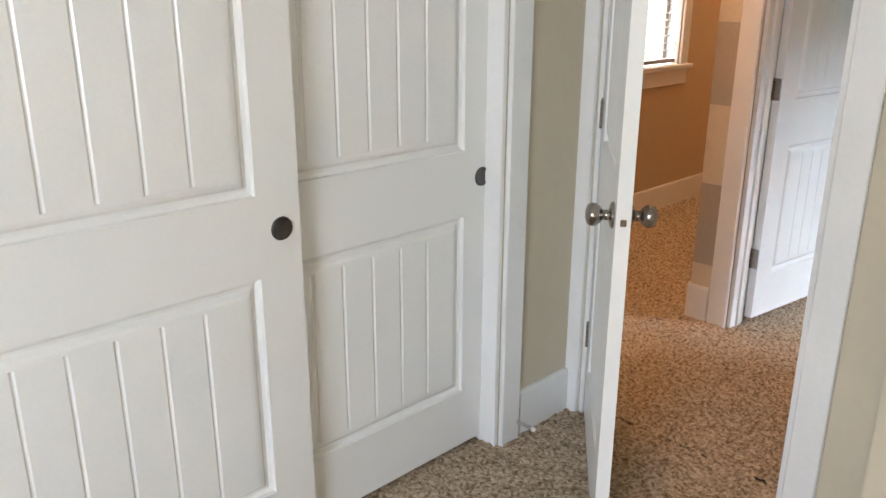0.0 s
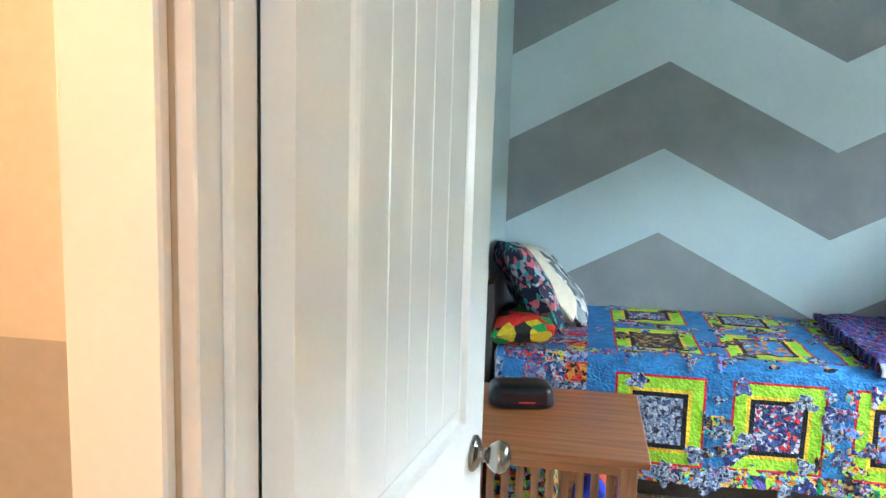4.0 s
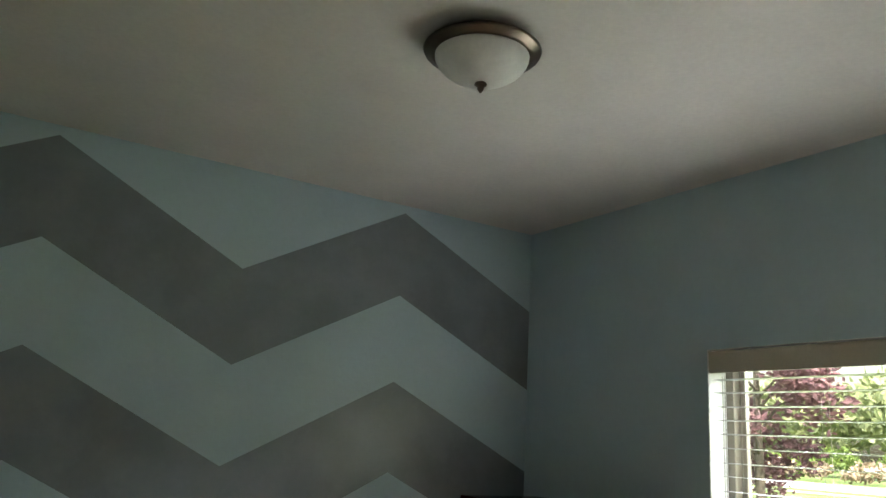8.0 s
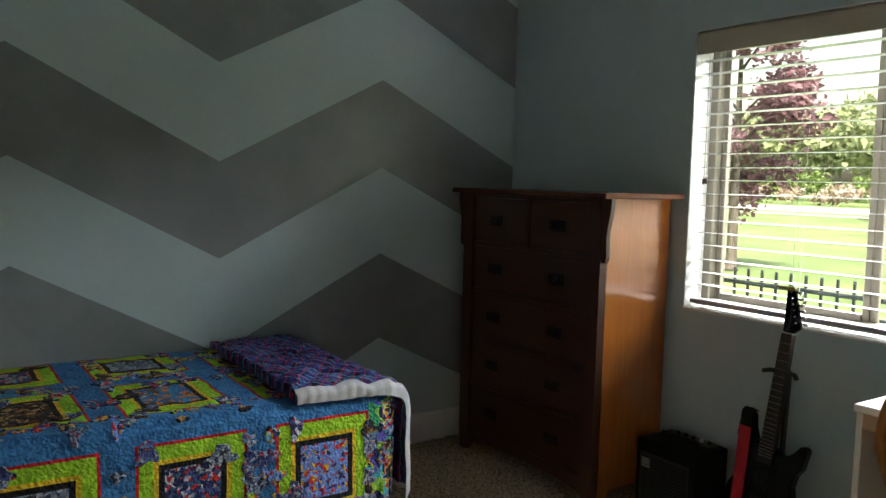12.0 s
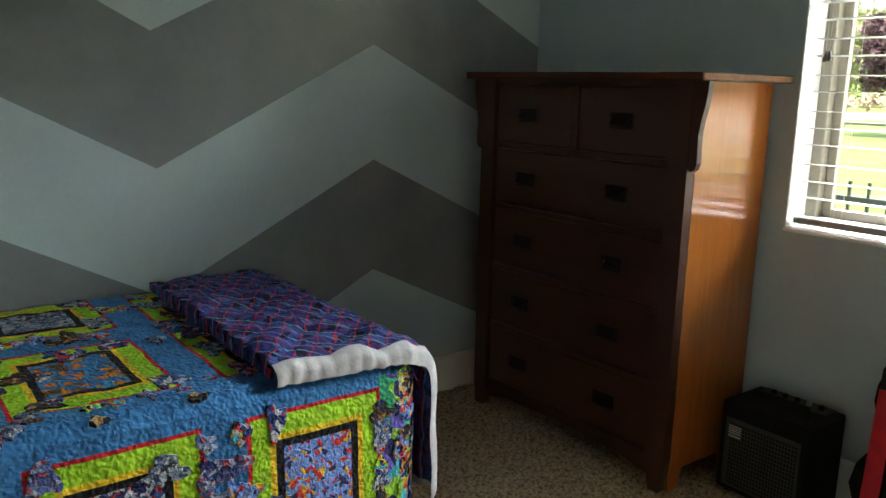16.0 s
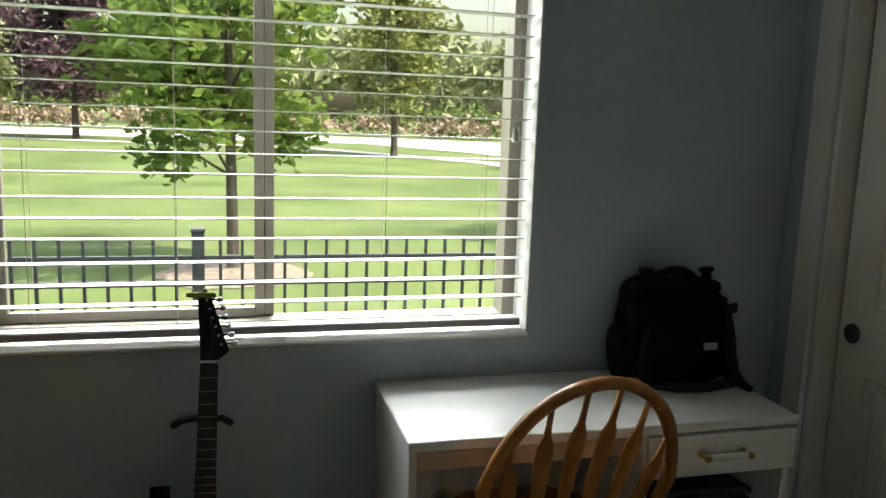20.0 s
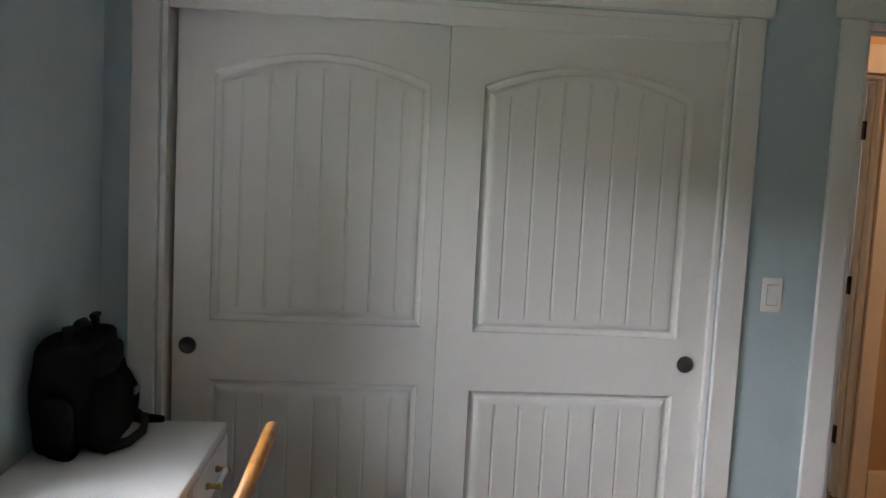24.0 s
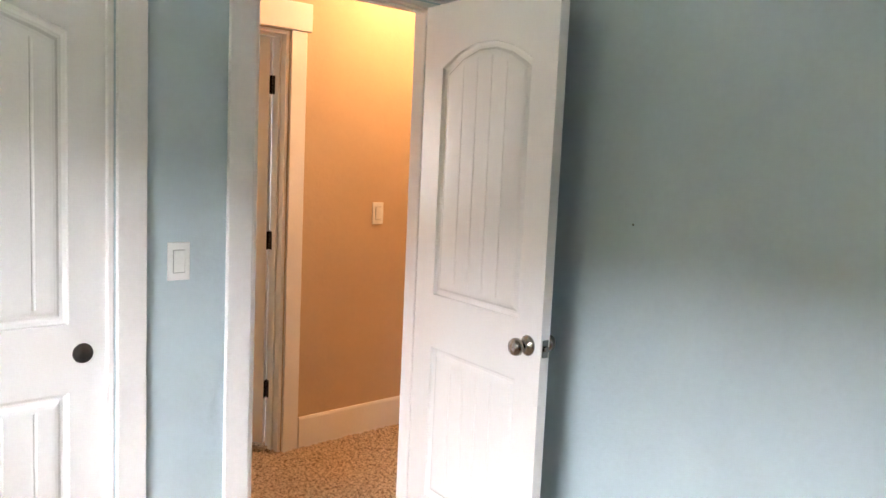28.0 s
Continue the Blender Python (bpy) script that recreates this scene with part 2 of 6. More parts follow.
def carpet_of():
    m = surface("speckled pile carpet", (0.53, 0.425, 0.300), 0.95, var=0.2, scale=75, grain=0.28, gscale=300, bump=0.009, bscale=130, second=(0.185, 0.122, 0.075), spec=0.1, patch=(0.33, 0.60))
    return m


m_carpet = carpet_of()





# ---- shell of the house ----
def slab_x(name, x0, x1, y0, y1, z0, z1, holes, material, label="", category="wall"):
    """A wall layer that runs along x, with holes of (x0, x1, z0, z1)."""
    bm = bmesh.new()
    at = x0
    for a, b, c, d in sorted(holes):
        if a > at:
            box(bm, at, a, y0, y1, z0, z1)
        if c > z0:
            box(bm, a, b, y0, y1, z0, c)
        if d < z1:
            box(bm, a, b, y0, y1, d, z1)
        at = b
    if at < x1:
        box(bm, at, x1, y0, y1, z0, z1)
    return struct(name, bm, material, label, category)


def slab_y(name, x0, x1, y0, y1, z0, z1, holes, material, label="", category="wall"):
    bm = bmesh.new()
    at = y0
    for a, b, c, d in sorted(holes):
        if a > at:
            box(bm, x0, x1, at, a, z0, z1)
        if c > z0:
            box(bm, x0, x1, a, b, z0, c)
        if d < z1:
            box(bm, x0, x1, a, b, d, z1)
        at = b
    if at < y1:
        box(bm, x0, x1, at, y1, z0, z1)
    return struct(name, bm, material, label, category)


h = T / 2
EXT = 0.200                                     # outer wall thickness
# bedroom
slab_x("wall_south_bedroom", 0, W, -h, 0, 0, H, [(DB[0], DB[1], 0, DB[2]), (CB[0], CB[1], 0, CB[2])], m_blue, "light blue painted bedroom wall around closet and door")
slab_y("wall_west_bedroom", -h, 0, -h, D + EXT, 0, H, [], m_blue, "plain light blue painted bedroom wall")
slab_y("wall_east_bedroom", W, W + EXT, -0.75, D + EXT, 0, H, [WIN], m_blue, "light blue painted bedroom wall with a wide window")
struct("wall_north", boxes((-h, W + EXT, D + 0.004, D + EXT, 0, H)), m_blue, "bedroom wall behind the painted zigzag", "wall")


def zigzag_face():
    """Broad zigzag bands over the whole north wall, grey and light blue in turn."""
    bm = bmesh.new()
    xs = [0.0, 0.777, 1.595, 2.408, W]
    lift = [-0.405, 0.0, -0.424, 0.0, -0.400]
    tops = [2.749, 2.321, 1.894, 1.467, 1.043, 0.617, 0.195]
    edges = []
    for t in tops:
        edges.append([min(max(t + d, 0.0), H) for d in lift])
    rows = [[H] * 5] + edges + [[0.0] * 5]
    verts = [[bm.verts.new((x, D, z)) for x, z in zip(xs, row)] for row in rows]
    for k, (a, b) in enumerate(zip(verts, verts[1:])):
        for i in range(4):
            if a[i].co.z - b[i].co.z + a[i + 1].co.z - b[i + 1].co.z > 1e-4:
                bm.faces.new((a[i], a[i + 1], b[i + 1], b[i])).material_index = k % 2
    return bm


struct("wall_north_zigzag", zigzag_face(), [m_blue, m_stripe], "accent wall painted in broad grey and light blue zigzags", "accent wall")
# closet of the bedroom
slab_x("wall_closet_bedroom", CB[0] - 0.15, W, -0.75 - h, -0.75, 0, H, [], m_tan_pale, "plain closet back wall")
slab_y("wall_closet_side", CB[0] - 0.15 - h, CB[0] - 0.15, -0.75, -T, 0, H, [], m_tan_pale, "plain closet side wall")
# hall and landing
slab_x("wall_hall_north", -T, CB[0] - 0.15, -T, -h, 0, H, [(DB[0], DB[1], 0, DB[2])], m_tan, "tan painted hall wall beside a bedroom door")
slab_y("wall_landing_east", -T, -h, -h, D + EXT, 0, H, [], m_tan, "tan painted landing wall")
slab_y("wall_landing_west", XL - EXT, XL, YR - 0.2, D + EXT, 0, H, [HW], m_tan, "tan painted landing wall with a window")
slab_x("wall_landing_north", XL, -T, D, D + EXT, 0, H, [], m_tan, "tan painted landing end wall")
slab_x("wall_hall_south", XL, 1.33, YA - h, YA, 0, H, [(DA[0], DA[1], 0, DA[2])], m_tan, "tan painted hall wall beside a door")
slab_y("wall_hall_east", 1.9, 1.9 + h, YA, -0.75, 0, H, [], m_tan, "tan painted hall end wall")
slab_x("wall_hall_closet", CB[0] - 0.15, 1.9, -0.75 - T, -0.75 - h, 0, H, [], m_tan, "tan painted hall wall behind the closet")
# first room
slab_x("wall_room_north", XA, 1.040, YR, YA - h, 0, H, [(DA[0], DA[1], 0, DA[2])], m_tan_pale, "cream painted wall around a doorway")
slab_y("wall_room_return", 1.040, 1.095, YR - 0.19, YA - h, 0, H, [], m_tan_pale, "cream painted return wall with a light switch")
slab_x("wall_room_north_east", 1.095, W, YR - 0.19, YR - 0.10, 0, H, [], m_tan_pale, "cream painted wall")
slab_y("wall_room_west", XA - T, XA, YE, YA - h, 0, H, [(CA[0], CA[1], 0, CA[2])], m_tan_pale, "cream painted wall around a sliding-door closet")
slab_y("wall_room_closet", XA - 0.75, XA - 0.69, YE, YR, 0, H, [], m_tan_pale, "plain closet back wall")
slab_x("wall_room_south", XA - 0.75, W, YE - EXT, YE, 0, H, [(1.05, 2.35, 0.95, 2.05)], m_tan_pale, "cream wall with a window opening")
slab_y("wall_room_east", W, W + EXT, YE, -0.75, 0, H, [], m_tan_pale, "plain cream wall")
# ceilings
struct("ceiling", boxes((-h, W, -h, D, H, H + 0.1)), m_ceil, "flat off-white painted ceiling", "ceiling")
struct("ceiling_hall", boxes((XL, -h, YA - h, D, H + 0.002, H + 0.1), (-h, 1.95, -0.75, -h, H + 0.002, H + 0.1), (-h, 1.95, YA - h, -0.75, H + 0.002, H + 0.1)), m_ceil, "flat off-white hall ceiling", "ceiling")
struct("ceiling_room", boxes((XA - 0.75, W, YE, YA - h, H + 0.004, H + 0.1)), m_ceil, "flat off-white ceiling", "ceiling")
struct("roof_underside", boxes((XL - 0.2, W + 0.25, YE - 0.3, D + 0.3, H + 0.12, H + 0.2)), m_sheet, "plain roof deck over the house", "roof")


def carpet(name, x0, x1, y0, y1, step, label):
    """Pile carpet: a close grid of uneven tufts."""
    nx, ny = int((x1 - x0) / step) + 1, int((y1 - y0) / step) + 1
    gx, gy = np.meshgrid(np.linspace(x0, x1, nx), np.linspace(y0, y1, ny), indexing="ij")
    rng = np.random.default_rng(nx * 7 + ny)
    gz = rng.random((nx, ny)) ** 1.5 * 0.013
    gx = gx + (rng.random((nx, ny)) - 0.5) * step * 0.8
    gy = gy + (rng.random((nx, ny)) - 0.5) * step * 0.8
    gx[0], gx[-1], gy[:, 0], gy[:, -1] = x0, x1, y0, y1
    gz = gz + FL - 0.012
    co = np.stack([gx, gy, gz], -1).reshape(-1, 3)
    i = np.arange(nx * ny).reshape(nx, ny)
    quads = np.stack([i[:-1, :-1], i[1:, :-1], i[1:, 1:], i[:-1, 1:]], -1).reshape(-1, 4)
    me = bpy.data.meshes.new(name)
    me.vertices.add(len(co))
    me.vertices.foreach_set("co", co.ravel())
    me.loops.add(quads.size)
    me.polygons.add(len(quads))
    me.loops.foreach_set("vertex_index", quads.ravel())
    me.polygons.foreach_set("loop_start", np.arange(0, quads.size, 4))
    me.update()
    me.validate()
    ob = new(name, me)
    me.materials.append(m_carpet)
    return tagged(ob, label, "carpet", "", "structure")


carpet("floor", 0, W, -h, D, 0.011, "speckled beige pile carpet in the bedroom")
carpet("floor_hall", XL, 1.9, YA - h, -h, 0.011, "speckled beige pile carpet in the hall")
carpet("floor_landing", XL, -h, -h, D, 0.014, "speckled beige pile carpet on the landing")
carpet("floor_room", XA - 0.7, W, YE, YA - h, 0.016, "speckled beige pile carpet in the first room")
struct("floor_base", boxes((XL, W, YE, D, -0.2, FL - 0.02)), m_dark, "dark underlay below the carpet", "subfloor")


# ---- skirting, casings, jambs ----
BASE_H, BASE_T = 0.195, 0.014


def skirting(name, x0, y0, x1, y1, nx, ny):
    """A board along the foot of a wall, from one point to another; n is the way it faces."""
    bm = bmesh.new()
    a, b = Vector((x0, y0, 0)), Vector((x1, y1, 0))
    n = Vector((nx, ny, 0))
    prof = [(0, -0.01), (BASE_T, -0.01), (BASE_T, BASE_H - 0.012), (BASE_T - 0.004, BASE_H), (0, BASE_H)]
    r = [[bm.verts.new(p + n * d + Vector((0, 0, z))) for d, z in prof] for p in (a, b)]
    for i in range(len(prof)):
        j = (i + 1) % len(prof)
        bm.faces.new((r[0][i], r[0][j], r[1][j], r[1][i]))
    bm.faces.new(r[0])
    bm.faces.new(r[1])
    return struct(name, bm, m_trim, "white painted baseboard", "baseboard")


CW = 0.089
skirting("baseboard", 0, 0.0, 0, D, 1, 0)
skirting("baseboard", 0, D, W, D, 0, -1)
skirting("baseboard", W, 0, W, D, -1, 0)
skirting("baseboard", DB[1] + CW + 0.01, 0, CB[0] - CW - 0.01, 0, 0, 1)
skirting("baseboard", XL, YA, DA[0] - CW - 0.01, YA, 0, 1)
skirting("baseboard", DA[1] + CW + 0.01, YA, 1.9, YA, 0, 1)
skirting("baseboard", -T, -T, DB[0] - CW - 0.01, -T, 0, -1)
skirting("baseboard", DB[1] + CW + 0.01, -T, CB[0] - 0.15, -T, 0, -1)
skirting("baseboard", -T, -T, -T, D, -1, 0)
skirting("baseboard", XL, YA, XL, D, 1, 0)
skirting("baseboard", XA, CA[1] + CW + 0.01, XA, YR, 1, 0)
skirting("baseboard", 1.040, YR - 0.19, 1.040, YR, -1, 0)


def casing(name, axis, a0, a1, head, face, sign, label, side=True):
    """Flat craftsman casing round an opening on one face of a wall: two legs and a deeper head board with ears."""
    t = thing(name, label, "door casing", kind="structure")

    def put(u0, u1, z0, z1, th, nm):
        d0, d1 = sorted((face, face + sign * th))
        b = (u0, u1, d0, d1, z0, z1) if axis == "x" else (d0, d1, u0, u1, z0, z1)
        part(nm, boxes(b, bevel=0.003), m_trim, t)
    put(a0 - CW, a0 - 0.004, 0, head + 0.004, 0.018, "leg")
    put(a1 + 0.004, a1 + CW, 0, head + 0.004, 0.018, "leg")
    put(a0 - CW - 0.022, a1 + CW + 0.022, head + 0.005, head + 0.135, 0.026, "head_board")
    return t


def jamb(name, axis, a0, a1, head, d0, d1, label, stop=None):
    """The lining of a door opening."""
    t = thing(name, label, "door jamb", kind="structure")

    def put(u0, u1, e0, e1, z0, z1, nm):
        b = (u0, u1, e0, e1, z0, z1) if axis == "x" else (e0, e1, u0, u1, z0, z1)
        part(nm, boxes(b, bevel=0.002), m_trim, t)
    j = 0.017
    put(a0, a0 + j, d0, d1, 0, head, "side_lining")
    put(a1 - j, a1, d0, d1, 0, head, "side_lining")
    put(a0 + j, a1 - j, d0, d1, head - j, head, "head_lining")
    if stop:
        s0, s1 = stop
        put(a0 + j, a0 + j + 0.011, s0, s1, 0, head - j, "stop")
        put(a1 - j - 0.011, a1 - j, s0, s1, 0, head - j, "stop")
        put(a0 + j + 0.011, a1 - j - 0.011, s0, s1, head - j - 0.011, head - j, "stop")
    return t


casing("door_casing_bedroom", "x", DB[0], DB[1], DB[2], 0.0, 1, "white flat casing with a deep head board round the bedroom door")
casing("door_casing_bedroom_hall", "x", DB[0], DB[1], DB[2], -T, -1, "white flat casing round the bedroom door, hall side")
jamb("door_jamb_bedroom", "x", DB[0], DB[1], DB[2], -T - 0.002, 0.002, "white painted door lining with stops", (-0.075, -0.040))
casing("closet_casing_bedroom", "x", CB[0], CB[1], CB[2], 0.0, 1, "white flat casing with a deep head board round the closet")
jamb("closet_jamb_bedroom", "x", CB[0], CB[1], CB[2], -T - 0.002, 0.002, "white painted closet lining")
casing("door_casing_room", "x", DA[0], DA[1], DA[2], YR, -1, "white flat casing round the first room's door")
casing("door_casing_room_hall", "x", DA[0], DA[1], DA[2], YA, 1, "white flat casing round the first room's door, hall side")
jamb("door_jamb_room", "x", DA[0], DA[1], DA[2], YR - 0.002, YA + 0.002, "white painted door lining with stops", (YR + 0.040, YR + 0.075))
casing("closet_casing_room", "y", CA[0], CA[1], CA[2], XA, 1, "white flat casing round the sliding closet doors")
jamb("closet_jamb_room", "y", CA[0], CA[1], CA[2], XA - T - 0.002, XA + 0.002, "white painted closet lining")
struct("closet_track_trim", boxes((CB[0] + 0.017, CB[1] - 0.017, -0.020, -0.004, CB[2] - 0.075, CB[2] - 0.017), bevel=0.002), m_trim, "white track cover above the closet doors", "trim")
struct("closet_track_trim_room", boxes((XA - 0.020, XA - 0.004, CA[0] + 0.017, CA[1] - 0.017, CA[2] - 0.075, CA[2] - 0.017), bevel=0.002), m_trim, "white track cover above the closet doors", "trim")


# ---- panelled doors ----
def door_leaf(name, w, hgt, label, category, thick=0.035, stile=0.115, planks=6, m=None, halves=False):
    """A moulded two-panel door: arched upper panel, square lower panel, both with upright board grooves.
    Local frame: x from hinge 0 to w, y 0 (face) back to -thick, z up from 0."""
    t = thing(name, label, category, m)
    px0, px1 = stile, w - stile
    low = (0.190, 0.760)
    up = (0.955, 1.750 if hgt < 1.96 else hgt - 0.224, 0.075)            # foot, spring, rise of the arch
    cols = []
    inset = 0.046
    a, b = px0 + inset, px1 - inset
    g = 0.0055 if category == "closet door" else 0.0020          # half a groove's width
    step = (b - a) / planks
    cols.append((a, 0.0))
    for k in range(planks if halves else planks - 1):
        x = a + (k + (0.5 if halves else 1.0)) * step
        cols += [(x - g, 0.0), (x - 0.3 * g, -0.0030), (x + 0.3 * g, -0.0030), (x + g, 0.0)]
    cols.append((b, 0.0))
    mid, half = (px0 + px1) / 2, (px1 - px0) / 2

    def arch(x, d, rise):
        if not rise:
            return 0.0
        u = min(1.0, abs(x - mid) / (half - d))
        return rise * (1 - u * u)

    def panel(bm, z0, z1, rise, y, sg):
        rings = []
        for d, dep in ((0, 0), (0.003, 0.010), (0.012, 0.015), (0.020, 0.015), (0.029, 0.0065), (0.037, 0.0038), (inset, 0.003)):
            xs = [px0 + d] + [(x - a) / (b - a) * (px1 - px0 - 2 * d) + px0 + d for x, _ in cols[1:-1]] + [px1 - d]
            ring = [bm.verts.new((x, y - sg * dep, z0 + d)) for x in xs]
            ring += [bm.verts.new((x, y - sg * dep, z1 - d + arch(x, d, rise))) for x in reversed(xs)]
            rings.append(ring)
        for r, s in zip(rings, rings[1:]):
            for i in range(len(r)):
                j = (i + 1) % len(r)
                bm.faces.new((r[i], r[j], s[j], s[i]))
        n = len(cols)
        bot = [bm.verts.new((x, y - sg * (0.003 - gd), z0 + inset)) for x, gd in cols]
        top = [bm.verts.new((x, y - sg * (0.003 - gd), z1 - inset + arch(x, inset, rise))) for x, gd in cols]
        for i in range(n - 1):
            bm.faces.new((bot[i], bot[i + 1], top[i + 1], top[i]))

    def face(bm, y, sg):
        quad = lambda x0, x1, z0, z1: bm.faces.new([bm.verts.new(p) for p in ((x0, y, z0), (x1, y, z0), (x1, y, z1), (x0, y, z1))])
        quad(0, px0, 0, hgt)
        quad(px1, w, 0, hgt)
        quad(px0, px1, 0, low[0])
        quad(px0, px1, low[1], up[0])
        xs = [px0] + [(x - a) / (b - a) * (px1 - px0) + px0 for x, _ in cols[1:-1]] + [px1]
        for x0, x1 in zip(xs, xs[1:]):
            bm.faces.new([bm.verts.new(p) for p in ((x0, y, up[1] + arch(x0, 0, up[2])), (x1, y, up[1] + arch(x1, 0, up[2])), (x1, y, hgt), (x0, y, hgt))])

    bm = bmesh.new()
    face(bm, 0.0, 1)
    face(bm, -thick, -1)
    for (x0, z0), (x1, z1) in (((0, 0), (w, 0)), ((w, 0), (w, hgt)), ((w, hgt), (0, hgt)), ((0, hgt), (0, 0))):
        bm.faces.new([bm.verts.new(p) for p in ((x0, 0, z0), (x1, 0, z1), (x1, -thick, z1), (x0, -thick, z0))])
    bmesh.ops.remove_doubles(bm, verts=bm.verts, dist=1e-5)
    part("frame", bm, m_white, t)
    for nm, (z0, z1, rise) in (("upper_panel", up), ("lower_panel", (*low, 0.0))):
        bm = bmesh.new()
        panel(bm, z0, z1, rise, 0.0, 1)
        panel(bm, z0, z1, rise, -thick, -1)
        part(nm, bm, m_white, t)
    return t


def finger_pull(parent, x, z, y=0.0):
    """A round recessed finger pull with a rim."""
    m = pose(x, y, z, -90, 0, 0)
    part("finger_pull", lathe([(0.0005, 0.0006), (0.020, 0.0008), (0.0235, 0.0035), (0.0275, 0.0035), (0.0285, 0.0), (0.0285, -0.001)], 28, m), m_pull, parent, "round pewter finger pull", True)


def knobs(parent, x, z, thick):
    """Ball knobs on both faces with roses, and a latch plate on the edge."""
    prof = [(0.0325, 0.0), (0.0325, 0.004), (0.026, 0.009), (0.013, 0.012), (0.0125, 0.026), (0.020, 0.031), (0.0275, 0.042), (0.0285, 0.052), (0.024, 0.062), (0.010, 0.067), (0.0005, 0.0675)]
    part("knob", lathe(prof, 28, pose(x, 0, z, -90, 0, 0)), m_nickel, parent, "round satin nickel knob", True)
    part("knob", lathe(prof, 28, pose(x, -thick, z, 90, 0, 0)), m_nickel, parent, "round satin nickel knob", True)
    part("latch", boxes((x + 0.0605, x + 0.0625, -thick / 2 - 0.0125, -thick / 2 + 0.0125, z - 0.028, z + 0.028), (x + 0.0625, x + 0.072, -thick / 2 - 0.007, -thick / 2 + 0.007, z - 0.008, z + 0.008), bevel=0.001), m_nickel, parent, "nickel latch plate")


def hinge(parent, z, thick, material, side=1):
    """A butt hinge at the hinge edge: barrel with knuckles and two leaves. side 1: barrel on the y = 0 face."""
    y = 0.004 if side > 0 else -thick - 0.004
    bm = bmesh.new()
    for k in range(5):
        lathe([(0.0055, z - 0.0445 + k * 0.018), (0.0055, z - 0.0445 + k * 0.018 + 0.0168)], 10, pose(-0.003, y, 0), bm)
    lathe([(0.004, z + 0.0455), (0.002, z + 0.050)], 8, pose(-0.003, y, 0), bm)
    hg = part("hinge", bm, material, parent, "", True)
    part("leaf_plate", boxes((-0.0016, 0.0004, -thick + 0.004, -0.002, z - 0.0445, z + 0.0445)), material, hg)
    if side > 0:
        part("leaf_plate", boxes((-0.034, -0.004, 0.0005, 0.0025, z - 0.0445, z + 0.0445)), material, hg)
    return hg

# ---- doors ----
LEAF_H = 1.999
bed_door_at = (DB[0] + 0.019, 0.004)
OPEN_B, OPEN_A = 82.2, 51.9
bd = door_leaf("door_bedroom", 0.718, LEAF_H, "white two-panel bedroom door standing open, with nickel knobs", "door", planks=5, m=pose(bed_door_at[0], bed_door_at[1], FL + 0.018, 0, 0, OPEN_B))
tagged(bd, kind="structure")
knobs(bd, 0.658, 0.882, 0.035)
for z in (0.272, 1.000, 1.755):
    hinge(bd, z, 0.035, m_nickel)
ra = door_leaf("door_room", 0.712, LEAF_H, "white two-panel door standing half open, with nickel knobs", "door", planks=5,
               m=pose(DA[0] + 0.020, YR, FL + 0.018, 0, 0, -OPEN_A) @ pose(0, 0.035, 0))
tagged(ra, kind="structure")
knobs(ra, 0.645, 0.876, 0.035)
for z in (0.273, 1.020, 1.770):
    hinge(ra, z, 0.035, m_nickel, -1)
# Jamb leaves of the nickel hinges; their backlit darkness is in the colour.
for z in (0.336, 1.083, 1.833):
    hp = part("hinge_plate", boxes((DA[0] + 0.017, DA[0] + 0.0195, YR + 0.004, YR + 0.033, z - 0.0445, z + 0.0445), bevel=0.0008), m_hinge_backlit)
    tagged(hp, "hinge leaf on the door lining, darkened as backlit", "hinge")

CLW = 0.915


def closet_pair(pulls, poses, label, planks, halves):
    for (x, m) in zip(pulls, poses):
        c = door_leaf("closet_door", CLW, 1.945, label, "closet door", planks=planks, m=m, halves=halves)
        tagged(c, kind="structure")
        finger_pull(c, x, 0.870)


closet_pair((0.078, CLW - 0.048), (pose(1.264, -0.016, FL + 0.012), pose(2.116, -0.062, FL + 0.012)), "white sliding closet door with arched plank panel and round pull", 7, True)
closet_pair((0.052, 0.042), (pose(XA - 0.014, -2.245, FL + 0.012, 0, 0, -90), pose(XA - 0.060, -1.534, FL + 0.012, 0, 0, -90)), "white sliding closet door with plank panels and round pull", 6, False)


